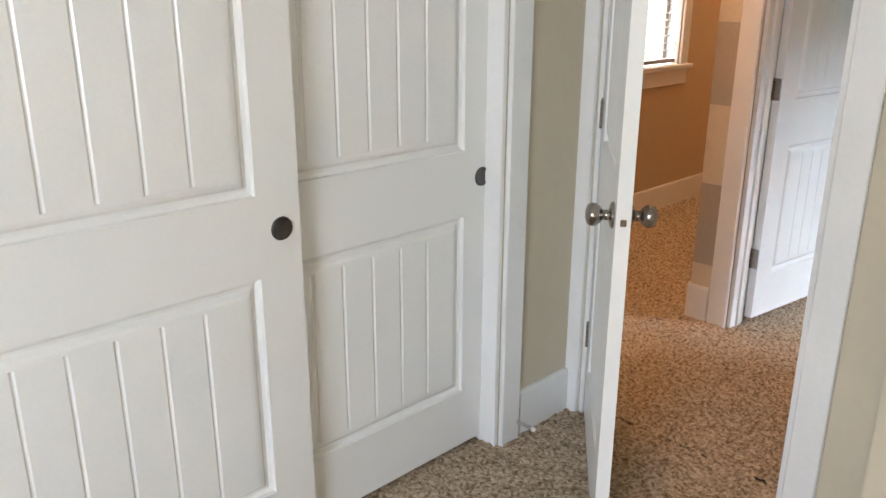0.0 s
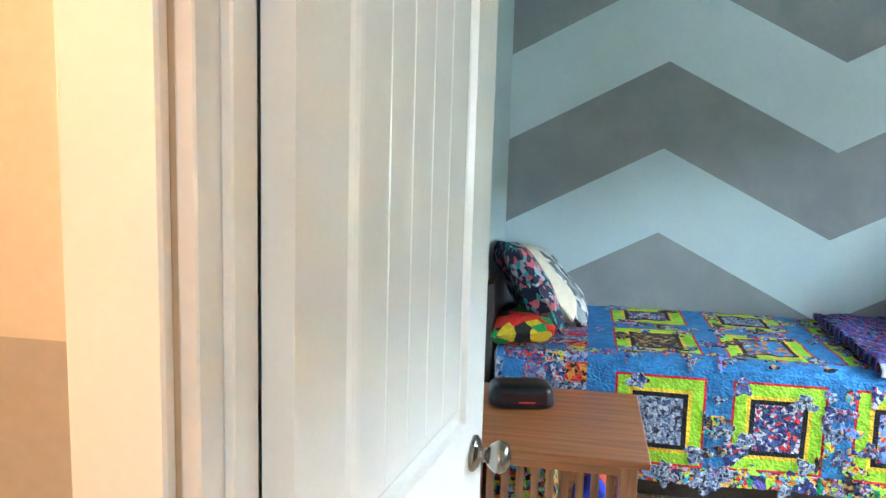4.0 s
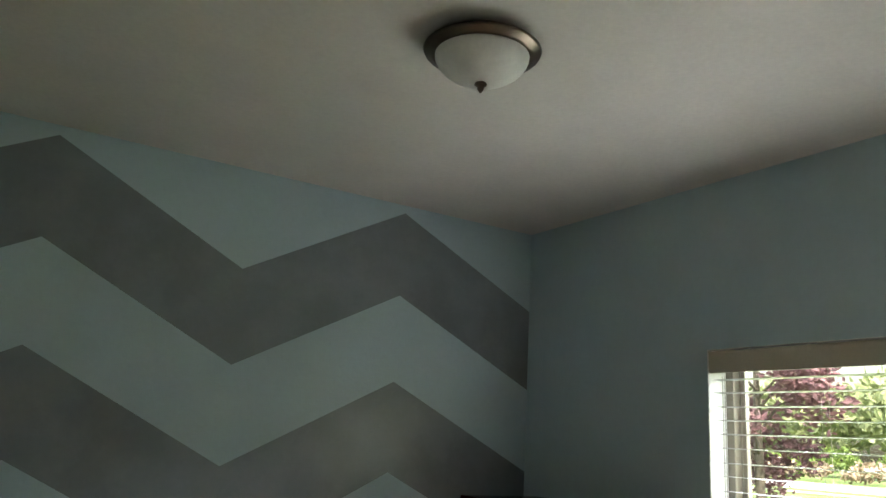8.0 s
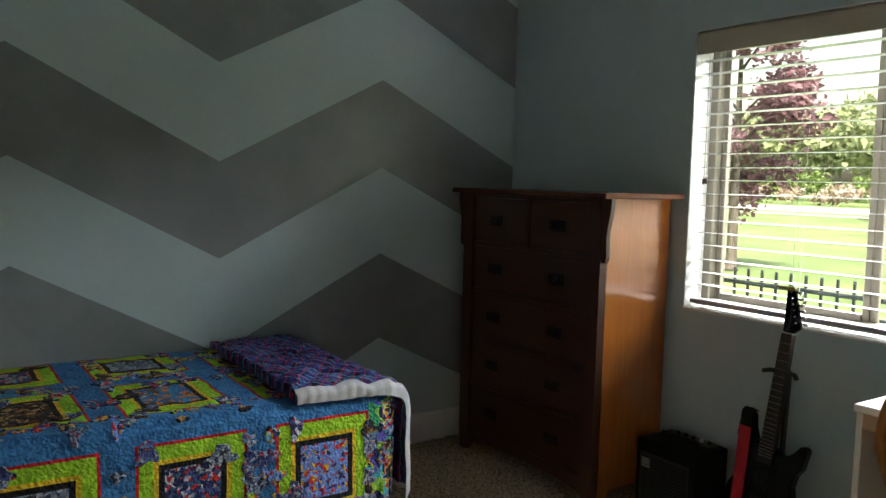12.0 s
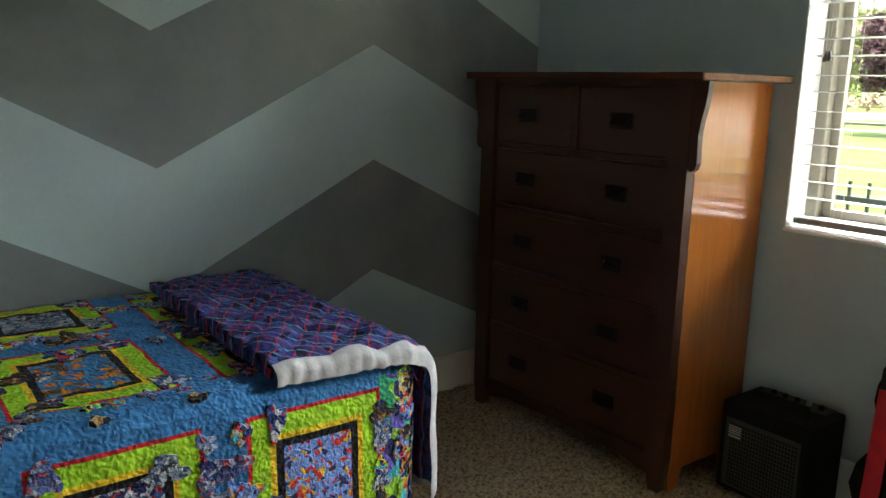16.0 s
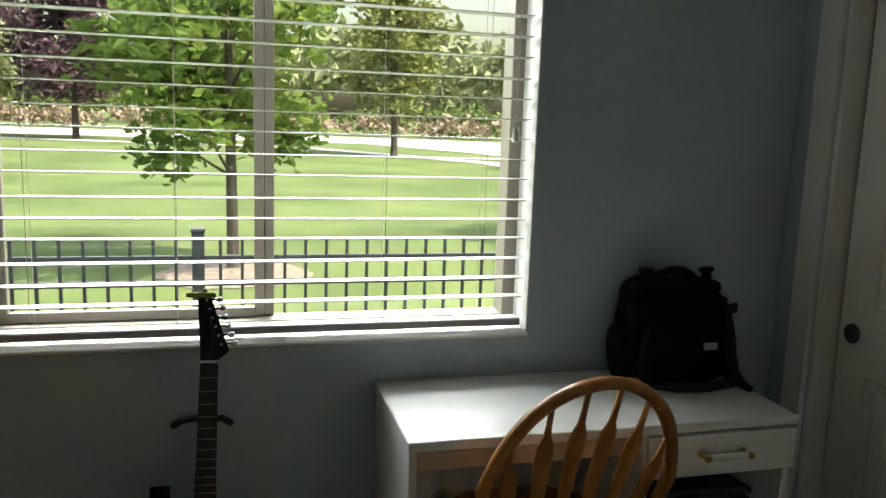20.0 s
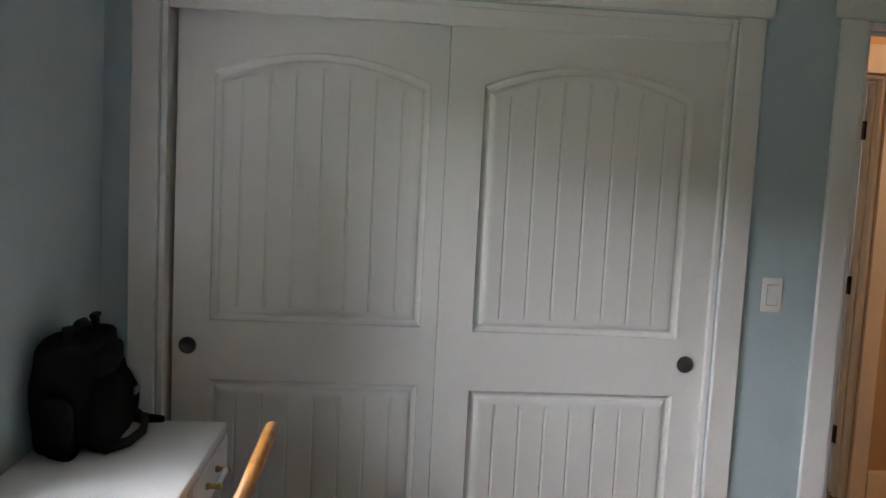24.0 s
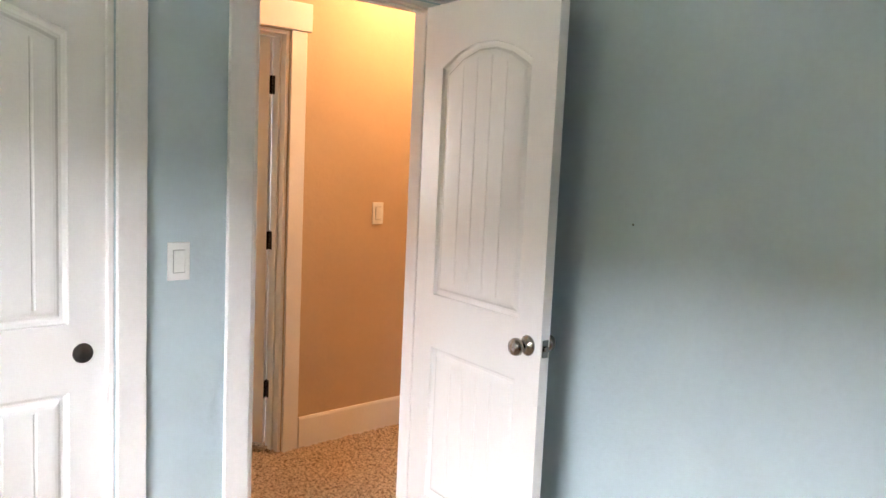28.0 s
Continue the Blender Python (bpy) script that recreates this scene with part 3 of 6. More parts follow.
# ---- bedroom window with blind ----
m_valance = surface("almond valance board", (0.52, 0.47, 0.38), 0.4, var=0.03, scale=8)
def blind(name, y0, y1, z0, z1, x, deep, pitch, label, valance=True, axis_in=-1):
    """A wooden-slat blind in a window's opening; the room lies on the axis_in side of x."""
    t = thing(name, label, "window blind", pose(0, 0, z0))
    hh = z1 - z0
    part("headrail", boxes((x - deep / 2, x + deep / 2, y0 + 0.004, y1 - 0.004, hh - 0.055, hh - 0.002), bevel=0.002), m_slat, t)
    if valance:
        xv = x + axis_in * (deep / 2 + 0.014)
        part("valance", prism([(xv - 0.006, hh - 0.092), (xv + 0.006, hh - 0.092), (xv + 0.006, hh - 0.012), (xv + 0.010, hh - 0.004), (xv - 0.010, hh - 0.004), (xv - 0.006, hh - 0.012)], (y0 + 0.003, y1 - 0.003)), m_valance, t, "almond valance board")
    n = int((hh - 0.10) / pitch)
    bm = bmesh.new()
    cross = [(-deep / 2, -0.0008), (0, 0.0004), (deep / 2, -0.0008), (deep / 2, 0.0012), (0, 0.0024), (-deep / 2, 0.0012)]
    r = [[bm.verts.new((a, yy, b)) for a, b in cross] for yy in (y0 + 0.008, y1 - 0.008)]
    for i in range(6):
        bm.faces.new((r[0][i], r[0][(i + 1) % 6], r[1][(i + 1) % 6], r[1][i]))
    bm.faces.new(r[0])
    bm.faces.new(r[1])
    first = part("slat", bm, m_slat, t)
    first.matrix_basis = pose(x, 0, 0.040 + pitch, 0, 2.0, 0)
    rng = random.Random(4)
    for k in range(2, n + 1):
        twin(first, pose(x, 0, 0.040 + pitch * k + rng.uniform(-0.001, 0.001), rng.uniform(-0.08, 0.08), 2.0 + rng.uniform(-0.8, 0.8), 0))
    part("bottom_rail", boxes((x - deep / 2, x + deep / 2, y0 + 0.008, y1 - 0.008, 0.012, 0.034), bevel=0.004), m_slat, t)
    span = y1 - y0
    for f in ((0.09, 0.285, 0.66, 0.90) if span > 1.2 else (0.18, 0.82)):
        y = y0 + span * f
        for dx in (-deep / 2 - 0.0012, deep / 2 + 0.0012):
            part("ladder_cord", tube([(x + dx, y, 0.02), (x + dx, y + 0.001, hh / 2), (x + dx, y, hh - 0.05)], 0.0008, 5), m_cord, t)
    return t


def tassel(parent, x, y, z, top, material=None, k=1.0):
    part("pull_cord", tube([(x, y, z), (x, y, top)], 0.0012, 5), m_cord, parent)
    part("tassel", lathe([(r * k, q * k) for r, q in ((0.002, 0.030), (0.005, 0.022), (0.008, 0.006), (0.007, 0.0), (0.002, -0.001))], 12, pose(x, y, z - 0.028 * k)), material or m_tassel, parent, "blind cord tassel", True)


# Silhouette against the window is put into the left tassels' dark colour.
m_tassel = surface("tassel darkened as backlit", (0.13, 0.11, 0.09), 0.5)
y0, y1, z0, z1 = WIN
win = thing("window_1", "wide sliding window with almond vinyl frame", "window", kind="structure")
fx0, fx1 = W + 0.112, W + 0.192
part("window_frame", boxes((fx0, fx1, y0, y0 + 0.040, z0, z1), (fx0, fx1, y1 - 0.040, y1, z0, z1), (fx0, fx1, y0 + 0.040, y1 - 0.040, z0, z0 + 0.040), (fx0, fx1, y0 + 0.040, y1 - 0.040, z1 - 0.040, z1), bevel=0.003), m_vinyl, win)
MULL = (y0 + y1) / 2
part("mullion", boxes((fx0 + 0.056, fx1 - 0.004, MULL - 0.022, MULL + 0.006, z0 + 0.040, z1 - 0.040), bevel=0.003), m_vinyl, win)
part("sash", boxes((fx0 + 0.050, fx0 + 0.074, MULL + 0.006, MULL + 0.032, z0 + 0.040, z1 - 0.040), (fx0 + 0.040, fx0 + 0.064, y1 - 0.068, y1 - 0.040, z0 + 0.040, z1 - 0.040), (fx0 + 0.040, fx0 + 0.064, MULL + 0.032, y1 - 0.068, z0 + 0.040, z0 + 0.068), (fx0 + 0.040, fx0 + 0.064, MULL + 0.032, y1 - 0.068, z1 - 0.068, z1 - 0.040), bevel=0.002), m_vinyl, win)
for a, b in ((y0 + 0.040, MULL - 0.022), (MULL + 0.032, y1 - 0.068)):
    g = part("pane", boxes((fx0 + 0.060, fx0 + 0.064, a, b, z0 + 0.040, z1 - 0.040)), m_glass, win)
    g.visible_shadow = False
struct("window_return", boxes((W + 0.001, fx0, y0, y0 + 0.004, z0 + 0.012, z1), (W + 0.001, fx0, y1 - 0.004, y1, z0 + 0.012, z1), (W + 0.001, fx0, y0 + 0.004, y1 - 0.004, z1 - 0.004, z1)), m_trim, "white painted window reveal", "window reveal")
struct("window_sill", boxes((W - 0.012, fx0, y0 + 0.001, y1 - 0.001, z0, z0 + 0.012), bevel=0.003), m_trim, "thin white window sill", "window sill")
bl = blind("window_blind", y0 + 0.006, y1 - 0.006, z0 + 0.014, z1 - 0.006, W + 0.044, 0.048, 0.0555, "open white slat blind in the bedroom window")
zt = z0 + 0.014
tassel(bl, W + 0.006, y1 - 0.070, 1.450 - zt, 1.95 - zt)
tassel(bl, W + 0.006, y1 - 0.082, 1.452 - zt, 1.95 - zt)
tassel(bl, W + 0.006, y0 + 0.060, 1.475 - zt, 1.95 - zt, m_plastic, 1.5)

# ---- landing window ----
y0, y1, z0, z1 = HW
lw = thing("window_2", "white cased landing window with a sash bar", "window", kind="structure")
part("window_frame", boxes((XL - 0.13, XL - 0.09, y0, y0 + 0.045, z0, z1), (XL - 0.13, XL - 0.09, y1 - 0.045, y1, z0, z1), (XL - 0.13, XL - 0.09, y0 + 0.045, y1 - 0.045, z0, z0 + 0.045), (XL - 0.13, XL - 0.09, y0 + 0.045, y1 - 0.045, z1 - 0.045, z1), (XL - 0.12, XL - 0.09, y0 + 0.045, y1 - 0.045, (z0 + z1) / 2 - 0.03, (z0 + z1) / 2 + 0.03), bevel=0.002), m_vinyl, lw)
g = part("pane", boxes((XL - 0.112, XL - 0.108, y0 + 0.045, y1 - 0.045, z0 + 0.045, z1 - 0.045)), m_glass, lw)
g.visible_shadow = False
part("reveal", boxes((XL - 0.09, XL - 0.001, y0, y0 + 0.006, z0 + 0.02, z1), (XL - 0.09, XL - 0.001, y1 - 0.006, y1, z0 + 0.02, z1), (XL - 0.09, XL - 0.001, y0 + 0.006, y1 - 0.006, z1 - 0.006, z1)), m_trim, lw)
part("window_sill", boxes((XL - 0.09, XL + 0.045, y0 - CW - 0.03, y1 + CW + 0.03, z0 - 0.004, z0 + 0.020), bevel=0.004), m_trim, lw)
part("apron", boxes((XL, XL + 0.018, y0 - CW - 0.005, y1 + CW + 0.005, z0 - 0.105, z0 - 0.004), bevel=0.003), m_trim, lw)
for a, b in ((y0 - CW, y0 - 0.004), (y1 + 0.004, y1 + CW)):
    part("casing_leg", boxes((XL, XL + 0.018, a, b, z0 + 0.020, z1 + 0.004), bevel=0.003), m_trim, lw)
part("head_board", boxes((XL, XL + 0.026, y0 - CW - 0.022, y1 + CW + 0.022, z1 + 0.005, z1 + 0.135), bevel=0.003), m_trim, lw)
blind("window_blind", y0 + 0.008, y1 - 0.008, z0 + 0.022, z1 - 0.008, XL - 0.040, 0.050, 0.046, "open white slat blind in the landing window", True, 1)


# ---- switches ----
m_gap = surface("shadowed switch gap", (0.30, 0.30, 0.29), 0.6)


def light_switch(x, y, z, rz, label):
    t = thing("light_switch", label, "light switch", pose(x, y, z, 0, 0, rz))
    part("plate", boxes((-0.035, 0.035, 0.0, 0.006, -0.0575, 0.0575), bevel=0.003, seg=2), m_plastic, t)
    # Thin grey sheet that paints the shade in the gap round the rocker.
    part("rocker_gap_shade", boxes((-0.0185, 0.0185, 0.006, 0.0066, -0.035, 0.035)), m_gap, t)
    part("rocker", prism([(0.006, -0.033), (0.0085, -0.033), (0.0125, 0.033), (0.006, 0.033)], (-0.0165, 0.0165), "x"), m_plastic, t)
    for s in (-0.048, 0.048):
        part("screw", lathe([(0.003, 0.0), (0.003, 0.001), (0.001, 0.0014)], 8, pose(0, 0.006, s, -90, 0, 0)), m_plastic, t)
    return t


light_switch(1.073, 0.0, 1.176, 0, "white rocker light switch on the blue wall")
light_switch(-0.492, YA, 1.218, 0, "white rocker light switch on the tan hall wall")
light_switch(1.040, YR - 0.085, 1.20, 90, "white rocker light switch on the return wall")
light_switch(XL, 2.40, 1.22, -90, "white rocker light switch on the landing wall")


# ---- ceiling lights ----
m_frost = surface("frosted lamp glass", (0.78, 0.76, 0.72), 0.45, var=0.08, scale=9, grain=0.03)
m_brushed = surface("brushed nickel lamp pan", (0.16, 0.125, 0.10), 0.32, 1.0, var=0.06, scale=20)


def ceiling_light(x, y, label, glass):
    t = thing("ceiling_light", label, "ceiling light", pose(x, y, H))
    part("pan", lathe([(0.118, 0.0), (0.122, -0.009), (0.134, -0.012), (0.137, -0.018), (0.152, -0.021), (0.156, -0.028), (0.170, -0.031), (0.176, -0.037), (0.172, -0.045), (0.158, -0.047), (0.154, -0.053), (0.142, -0.055), (0.11, -0.052)], 56), m_brushed, t, "brushed nickel stepped pan", True)
    part("glass_bowl", lathe([(0.141, -0.047)] + [(0.141 * math.cos(a), -0.050 - 0.088 * math.sin(a)) for a in [k * math.pi / 20 for k in range(10)]] + [(0.010, -0.139)], 48), glass, t, "frosted glass bowl", True)
    part("finial", lathe([(0.004, -0.134), (0.017, -0.139), (0.019, -0.145), (0.009, -0.152), (0.010, -0.158), (0.004, -0.168), (0.001, -0.170)], 20), m_brushed, t, "nickel finial", True)
    return t


ceiling_light(1.705, 1.815, "unlit flush ceiling light with frosted bowl and nickel pan", m_frost)


# ---- hall details ----
m_patch = surface("taupe paint sample", (0.40, 0.35, 0.29), 0.6, var=0.02, scale=4, bump=0.001, bscale=55)
m_patch_light = surface("pale paint sample", (0.62, 0.54, 0.42), 0.6, var=0.02, scale=4, bump=0.001, bscale=55)
bounds = [0.145, 0.297, 0.658, 0.993, 1.325, 1.652, 1.985, 2.3]
for k, (a, b) in enumerate(zip(bounds, bounds[1:])):
    ob = part("paint_sample", boxes((-T + 0.002, DB[0] - CW - 0.001, -T - 0.0025, -T + 0.001, a, b)), m_patch if k % 2 else m_patch_light)
    tagged(ob, "taupe square paint sample on the hall wall" if k % 2 else "pale tan paint sample on the hall wall", "paint sample", "paint samples on the hall corner", "structure")
m_ink = surface("faded wall lettering", (0.24, 0.19, 0.15), 0.7)
letters = thing("wall_decal", "column of small dark illegible lettering on the hall wall", "wall decal", pose(0.932, -T, 1.30))
for k in range(10):
    wd = (0.016, 0.020, 0.018, 0.014, 0.020, 0.021, 0.016, 0.019, 0.018, 0.015)[k]
    part("word_bar", boxes((-wd / 2, wd / 2, -0.0022, -0.0002, 0.045 + 0.036 * k, 0.045 + 0.036 * k + (0.020 if k % 3 else 0.014))), m_ink, letters)
part("drop_mark", prism([(0, -0.02), (0.006, 0.0), (0.003, 0.018), (-0.003, 0.018), (-0.006, 0.0)], (-0.0022, -0.0002)), m_ink, letters)
m_spring = surface("steel spring", (0.55, 0.53, 0.50), 0.35, 1.0)
stop = thing("door_stop", "small steel spring door stop on the closet casing", "door stop", pose(XA + 0.018, CA[1] + 0.075, FL + 0.055))
part("spring", tube([(0.004 + 0.062 * i / 60, 0.006 * math.cos(i * 1.2), 0.006 * math.sin(i * 1.2)) for i in range(61)], 0.0011, 5), m_spring, stop)
part("tip", lathe([(0.007, 0.0), (0.008, 0.006), (0.005, 0.012)], 12, pose(0.066, 0, 0, 0, 90, 0)), m_plastic, stop, "white rubber tip", True)

m_warm = glowing("lit lamp glass", (1.0, 0.62, 0.30), 3.0)
ceiling_light(-0.62, -0.56, "lit flush ceiling light over the hall", m_warm)
# Second light is made up, out of view, to brighten the landing.
ceiling_light(-0.62, 2.55, "unseen lit ceiling light added over the landing", m_warm)
# A point lamp under each bowl; the landing one is an added fill.
for y, watts in ((-0.56, 3.6), (2.55, 1.9)):
    lamp = new("hall_lamp", bpy.data.lights.new("hall_lamp", "POINT"))
    lamp.location, lamp.data.energy, lamp.data.color, lamp.data.shadow_soft_size = (-0.62, y, H - 0.25), watts, (1.0, 0.58, 0.28), 0.09


# ---- dresser ----
def wood(name, a, b, rough=0.3, axis=2, coat=0.0, scale=9.0, spec=0.5):
    """Streaky wood with the grain along one axis of the object."""
    st = [5.0, 5.0, 5.0]
    st[axis] = 0.35
    return surface(name, a, rough, var=0.1, scale=scale, grain=0.09, gscale=38, bump=0.0006, bscale=60, second=b, stretch=tuple(st), coat=coat, byobject=0.06, spec=spec)


# Shade is put into the colour: front oak darkened, side panels kept lit.
m_oak_lit = wood("amber oak, lit side, upright grain", (0.38, 0.118, 0.021), (0.33, 0.098, 0.018), 0.13, 2, 0.0, spec=1.0)
m_oak_shade_y = wood("amber oak, shaded front, level grain", (0.060, 0.0158, 0.0041), (0.050, 0.0130, 0.0034), 0.36, 1, 0.0)
m_oak_shade_x = wood("amber oak, shaded front, cross grain", (0.060, 0.0158, 0.0041), (0.050, 0.0130, 0.0034), 0.48, 0, 0.0)
m_oak_t = wood("dark oak top", (0.11, 0.030, 0.010), (0.09, 0.024, 0.008), 0.22, 1, 0.0)
m_iron = surface("blackened iron", (0.03, 0.028, 0.026), 0.45, 0.8, var=0.1, scale=40)


dr = thing("dresser", "tall amber oak mission dresser with black plate pulls", "dresser", pose(2.800, 2.345, 0.0))
dw, dd, dh, post_w = 0.960, 0.415, 1.378, 0.072
part("top", boxes((-0.045, dd + 0.012, -0.064, dw + 0.052, dh - 0.024, dh), bevel=0.004), m_oak_t, dr)
for y, sg in ((0.0, 1), (dw, -1)):
    part("post", prism([(y + sg * 0.012, FL - 0.003), (y + sg * 0.052, FL - 0.003), (y + sg * (post_w - 0.004), FL + 0.085), (y + sg * post_w, FL + 0.12), (y + sg * post_w, dh - 0.024), (y, dh - 0.024), (y, FL + 0.10)], (0.0, 0.040), "x"), m_oak_shade_x, dr)
    part("post", boxes((dd - 0.05, dd - 0.004, *sorted((y + sg * 0.018, y + sg * 0.060)), FL - 0.003, dh - 0.024), bevel=0.003), m_oak_lit, dr)
    part("side_panel", prism([(0.041, FL - 0.003), (0.085, FL - 0.003), (0.105, FL + 0.065), (dd - 0.100, FL + 0.065), (dd - 0.080, FL - 0.003), (dd, FL - 0.003), (dd, dh - 0.025), (0.041, dh - 0.025)], sorted((y, y + sg * 0.017)), "y"), m_oak_lit, dr)
bracket = [(0.0, 0.0), (0.0, -0.250), (0.010, -0.264), (0.024, -0.258), (0.031, -0.238), (0.028, -0.160), (0.034, -0.112), (0.045, -0.068), (0.050, -0.030), (0.051, 0.0)]
for sg, y in ((-1, -0.0), (1, dw)):
    part("corbel", prism([(y + sg * a, dh - 0.025 + b) for a, b in bracket], (0.002, 0.024), "x"), m_oak_shade_x, dr, "curved corbel under the top")
part("back", boxes((dd - 0.012, dd - 0.004, 0.06, dw - 0.06, 0.10, dh - 0.03)), m_oak_shade_y, dr)
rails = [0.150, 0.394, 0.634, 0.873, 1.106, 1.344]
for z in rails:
    part("rail", boxes((0.012, 0.045, post_w, dw - post_w, z - 0.010, z + 0.010), bevel=0.001), m_oak_shade_y, dr)
part("apron", prism([(post_w, 0.085), (0.20, 0.108), (dw / 2, 0.116), (dw - 0.20, 0.108), (dw - post_w, 0.085), (dw - post_w, 0.141), (post_w, 0.141)], (0.014, 0.034), "x"), m_oak_shade_y, dr)
part("divider", boxes((0.012, 0.045, dw / 2 - 0.014, dw / 2 + 0.014, 1.116, 1.334), bevel=0.001), m_oak_shade_y, dr)


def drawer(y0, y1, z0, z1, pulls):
    d = part("drawer", boxes((0.016, 0.36, y0 + 0.003, y1 - 0.003, z0 + 0.003, z1 - 0.003), bevel=0.003), m_oak_shade_y, dr)
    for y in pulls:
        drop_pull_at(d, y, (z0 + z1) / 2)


def drop_pull_at(d, y, z):
    part("handle", boxes((0.008, 0.0165, y - 0.046, y + 0.046, z - 0.025, z + 0.025), bevel=0.002), m_iron, d, "square black iron plate pull")
    part("bail", tube([(0.007, y - 0.028, z + 0.010), (-0.006, y - 0.029, z - 0.012), (-0.006, y + 0.029, z - 0.012), (0.007, y + 0.028, z + 0.010)], 0.004, 8), m_iron, d, "", True)


for z0, z1 in zip(rails[:-2], rails[1:-1]):
    drawer(post_w, dw - post_w, z0 + 0.010, z1 - 0.010, (0.276, 0.716))
drawer(post_w, dw / 2 - 0.014, 1.116, 1.334, (0.276,))
drawer(dw / 2 + 0.014, dw - post_w, 1.116, 1.334, (0.712,))

# ---- desk ----
m_lam = surface("white laminate", (0.78, 0.79, 0.79), 0.38, var=0.015, scale=5, grain=0.015, gscale=60)
m_raw = surface("bare pinkish edge board", (0.60, 0.45, 0.34), 0.6, var=0.06, scale=10)
m_gold = surface("brass handle end", (0.62, 0.44, 0.16), 0.28, 1.0, var=0.05, scale=40)
dk = thing("desk", "white laminate desk with one drawer and an open shelf", "desk", standing(2.795, 0.245, 0.775))
L, dp, dz = 1.020, 0.432, 0.775
part("top", boxes((0.0, dp, 0.0, L, dz - 0.026, dz), bevel=0.003), m_lam, dk)
part("side_panel", boxes((0.012, dp, L - 0.024, L - 0.004, 0.0, dz - 0.026), bevel=0.002), m_lam, dk)
part("side_panel", boxes((0.012, dp, 0.004, 0.024, 0.0, dz - 0.026), bevel=0.002), m_lam, dk)
part("partition", boxes((0.012, dp, 0.412, 0.432, 0.0, dz - 0.026), bevel=0.002), m_lam, dk)
part("front_rail", boxes((0.014, 0.034, 0.432, L - 0.024, dz - 0.080, dz - 0.026), bevel=0.002), m_raw, dk, "bare pinkish front rail")
part("modesty_panel", boxes((dp - 0.06, dp - 0.045, 0.432, L - 0.024, 0.30, dz - 0.026)), m_lam, dk)
part("shelf", boxes((0.016, dp, 0.024, 0.412, 0.395, 0.413), bevel=0.002), m_lam, dk)
part("shelf", boxes((0.016, dp, 0.024, 0.412, 0.040, 0.058), bevel=0.002), m_lam, dk)
part("back_panel", boxes((dp - 0.010, dp - 0.002, 0.024, 0.412, 0.040, dz - 0.026)), m_lam, dk)
dwr = part("drawer", boxes((-0.004, 0.38, 0.006, 0.424, 0.628, 0.742), bevel=0.002), m_lam, dk)
hb = part("handle", tube([(-0.030, 0.165, 0.690), (-0.030, 0.275, 0.690)], 0.009, 12), m_lam, dwr, "white bar handle with brass ends", True)
for y in (0.160, 0.280):
    part("handle_end", lathe([(0.009, 0.0), (0.010, 0.004), (0.007, 0.010), (0.0075, 0.030), (0.010, 0.034), (0.006, 0.040)], 14, pose(-0.004, y, 0.690, 0, -90, 0)), m_gold, hb, "brass handle end", True)
m_paper = surface("loose white paper", (0.72, 0.72, 0.70), 0.8, var=0.03, scale=12)
m_book = surface("dark folder cover", (0.05, 0.05, 0.06), 0.5, var=0.1)
pile = thing("paper_stack", "untidy stack of white papers on the desk shelf", "papers", pose(2.95, 0.44, 0.436))
rng = random.Random(3)
for k in range(9):
    part("sheet", boxes((-0.13, 0.13, -0.10, 0.10, 0.0, 0.004)), m_paper, pile).matrix_basis = pose(rng.uniform(-0.02, 0.02), rng.uniform(-0.02, 0.02), 0.0005 + k * 0.0046, 0, 0, rng.uniform(-9, 9))
fold = thing("folder_stack", "dark folders piled on the desk shelf", "folders", pose(3.00, 0.42, 0.479))
for k in range(4):
    part("folder", boxes((-0.12, 0.12, -0.14, 0.14, 0.0, 0.014), bevel=0.003), m_book, fold).matrix_basis = pose(0.01 * k, 0.012 * (k % 2), k * 0.0145, 0, 0, 6 * (k % 3) - 5)

# ---- backpack ----
m_nylon = surface("black nylon", (0.005, 0.005, 0.006), 0.8, var=0.2, scale=14, grain=0.1, gscale=300, bump=0.002, bscale=400, spec=0.12)
m_web = surface("black webbing", (0.008, 0.008, 0.009), 0.8, bump=0.001, bscale=300)
m_tag = surface("grey label", (0.35, 0.36, 0.38), 0.5)


def soft_box(sx, sy, sz, power=3.0, sag=0.0, seed=1, rough=0.012, n=14):
    """A stuffed, lumpy block standing on z = 0."""
    bm = bmesh.new()
    bmesh.ops.create_grid(bm, x_segments=1, y_segments=1, size=1)
    bm.clear()
    bmesh.ops.create_cube(bm, size=2.0)
    bmesh.ops.subdivide_edges(bm, edges=bm.edges[:], cuts=n, use_grid_fill=True)
    for v in bm.verts:
        p = v.co.copy()
        d = (abs(p.x) ** power + abs(p.y) ** power + abs(p.z) ** power) ** (1 / power)
        p = p / d
        q = Vector((p.x * sx / 2, p.y * sy / 2, (p.z + 1) * sz / 2))
        up = (p.z + 1) / 2
        q.x *= 1 - sag * up
        q.y *= 1 - sag * up
        q += p * rough * noise.noise(q * 9 + Vector((seed, 0, 0)))
        q.z = max(q.z, 0.0)
        v.co = q
    return bm


bp = thing("backpack", "black nylon backpack slumped on the desk against the wall", "backpack", pose(3.143, 0.424, 0.775, 0, 0, 1) @ Matrix.Diagonal((0.76, 0.97, 0.945, 1)))
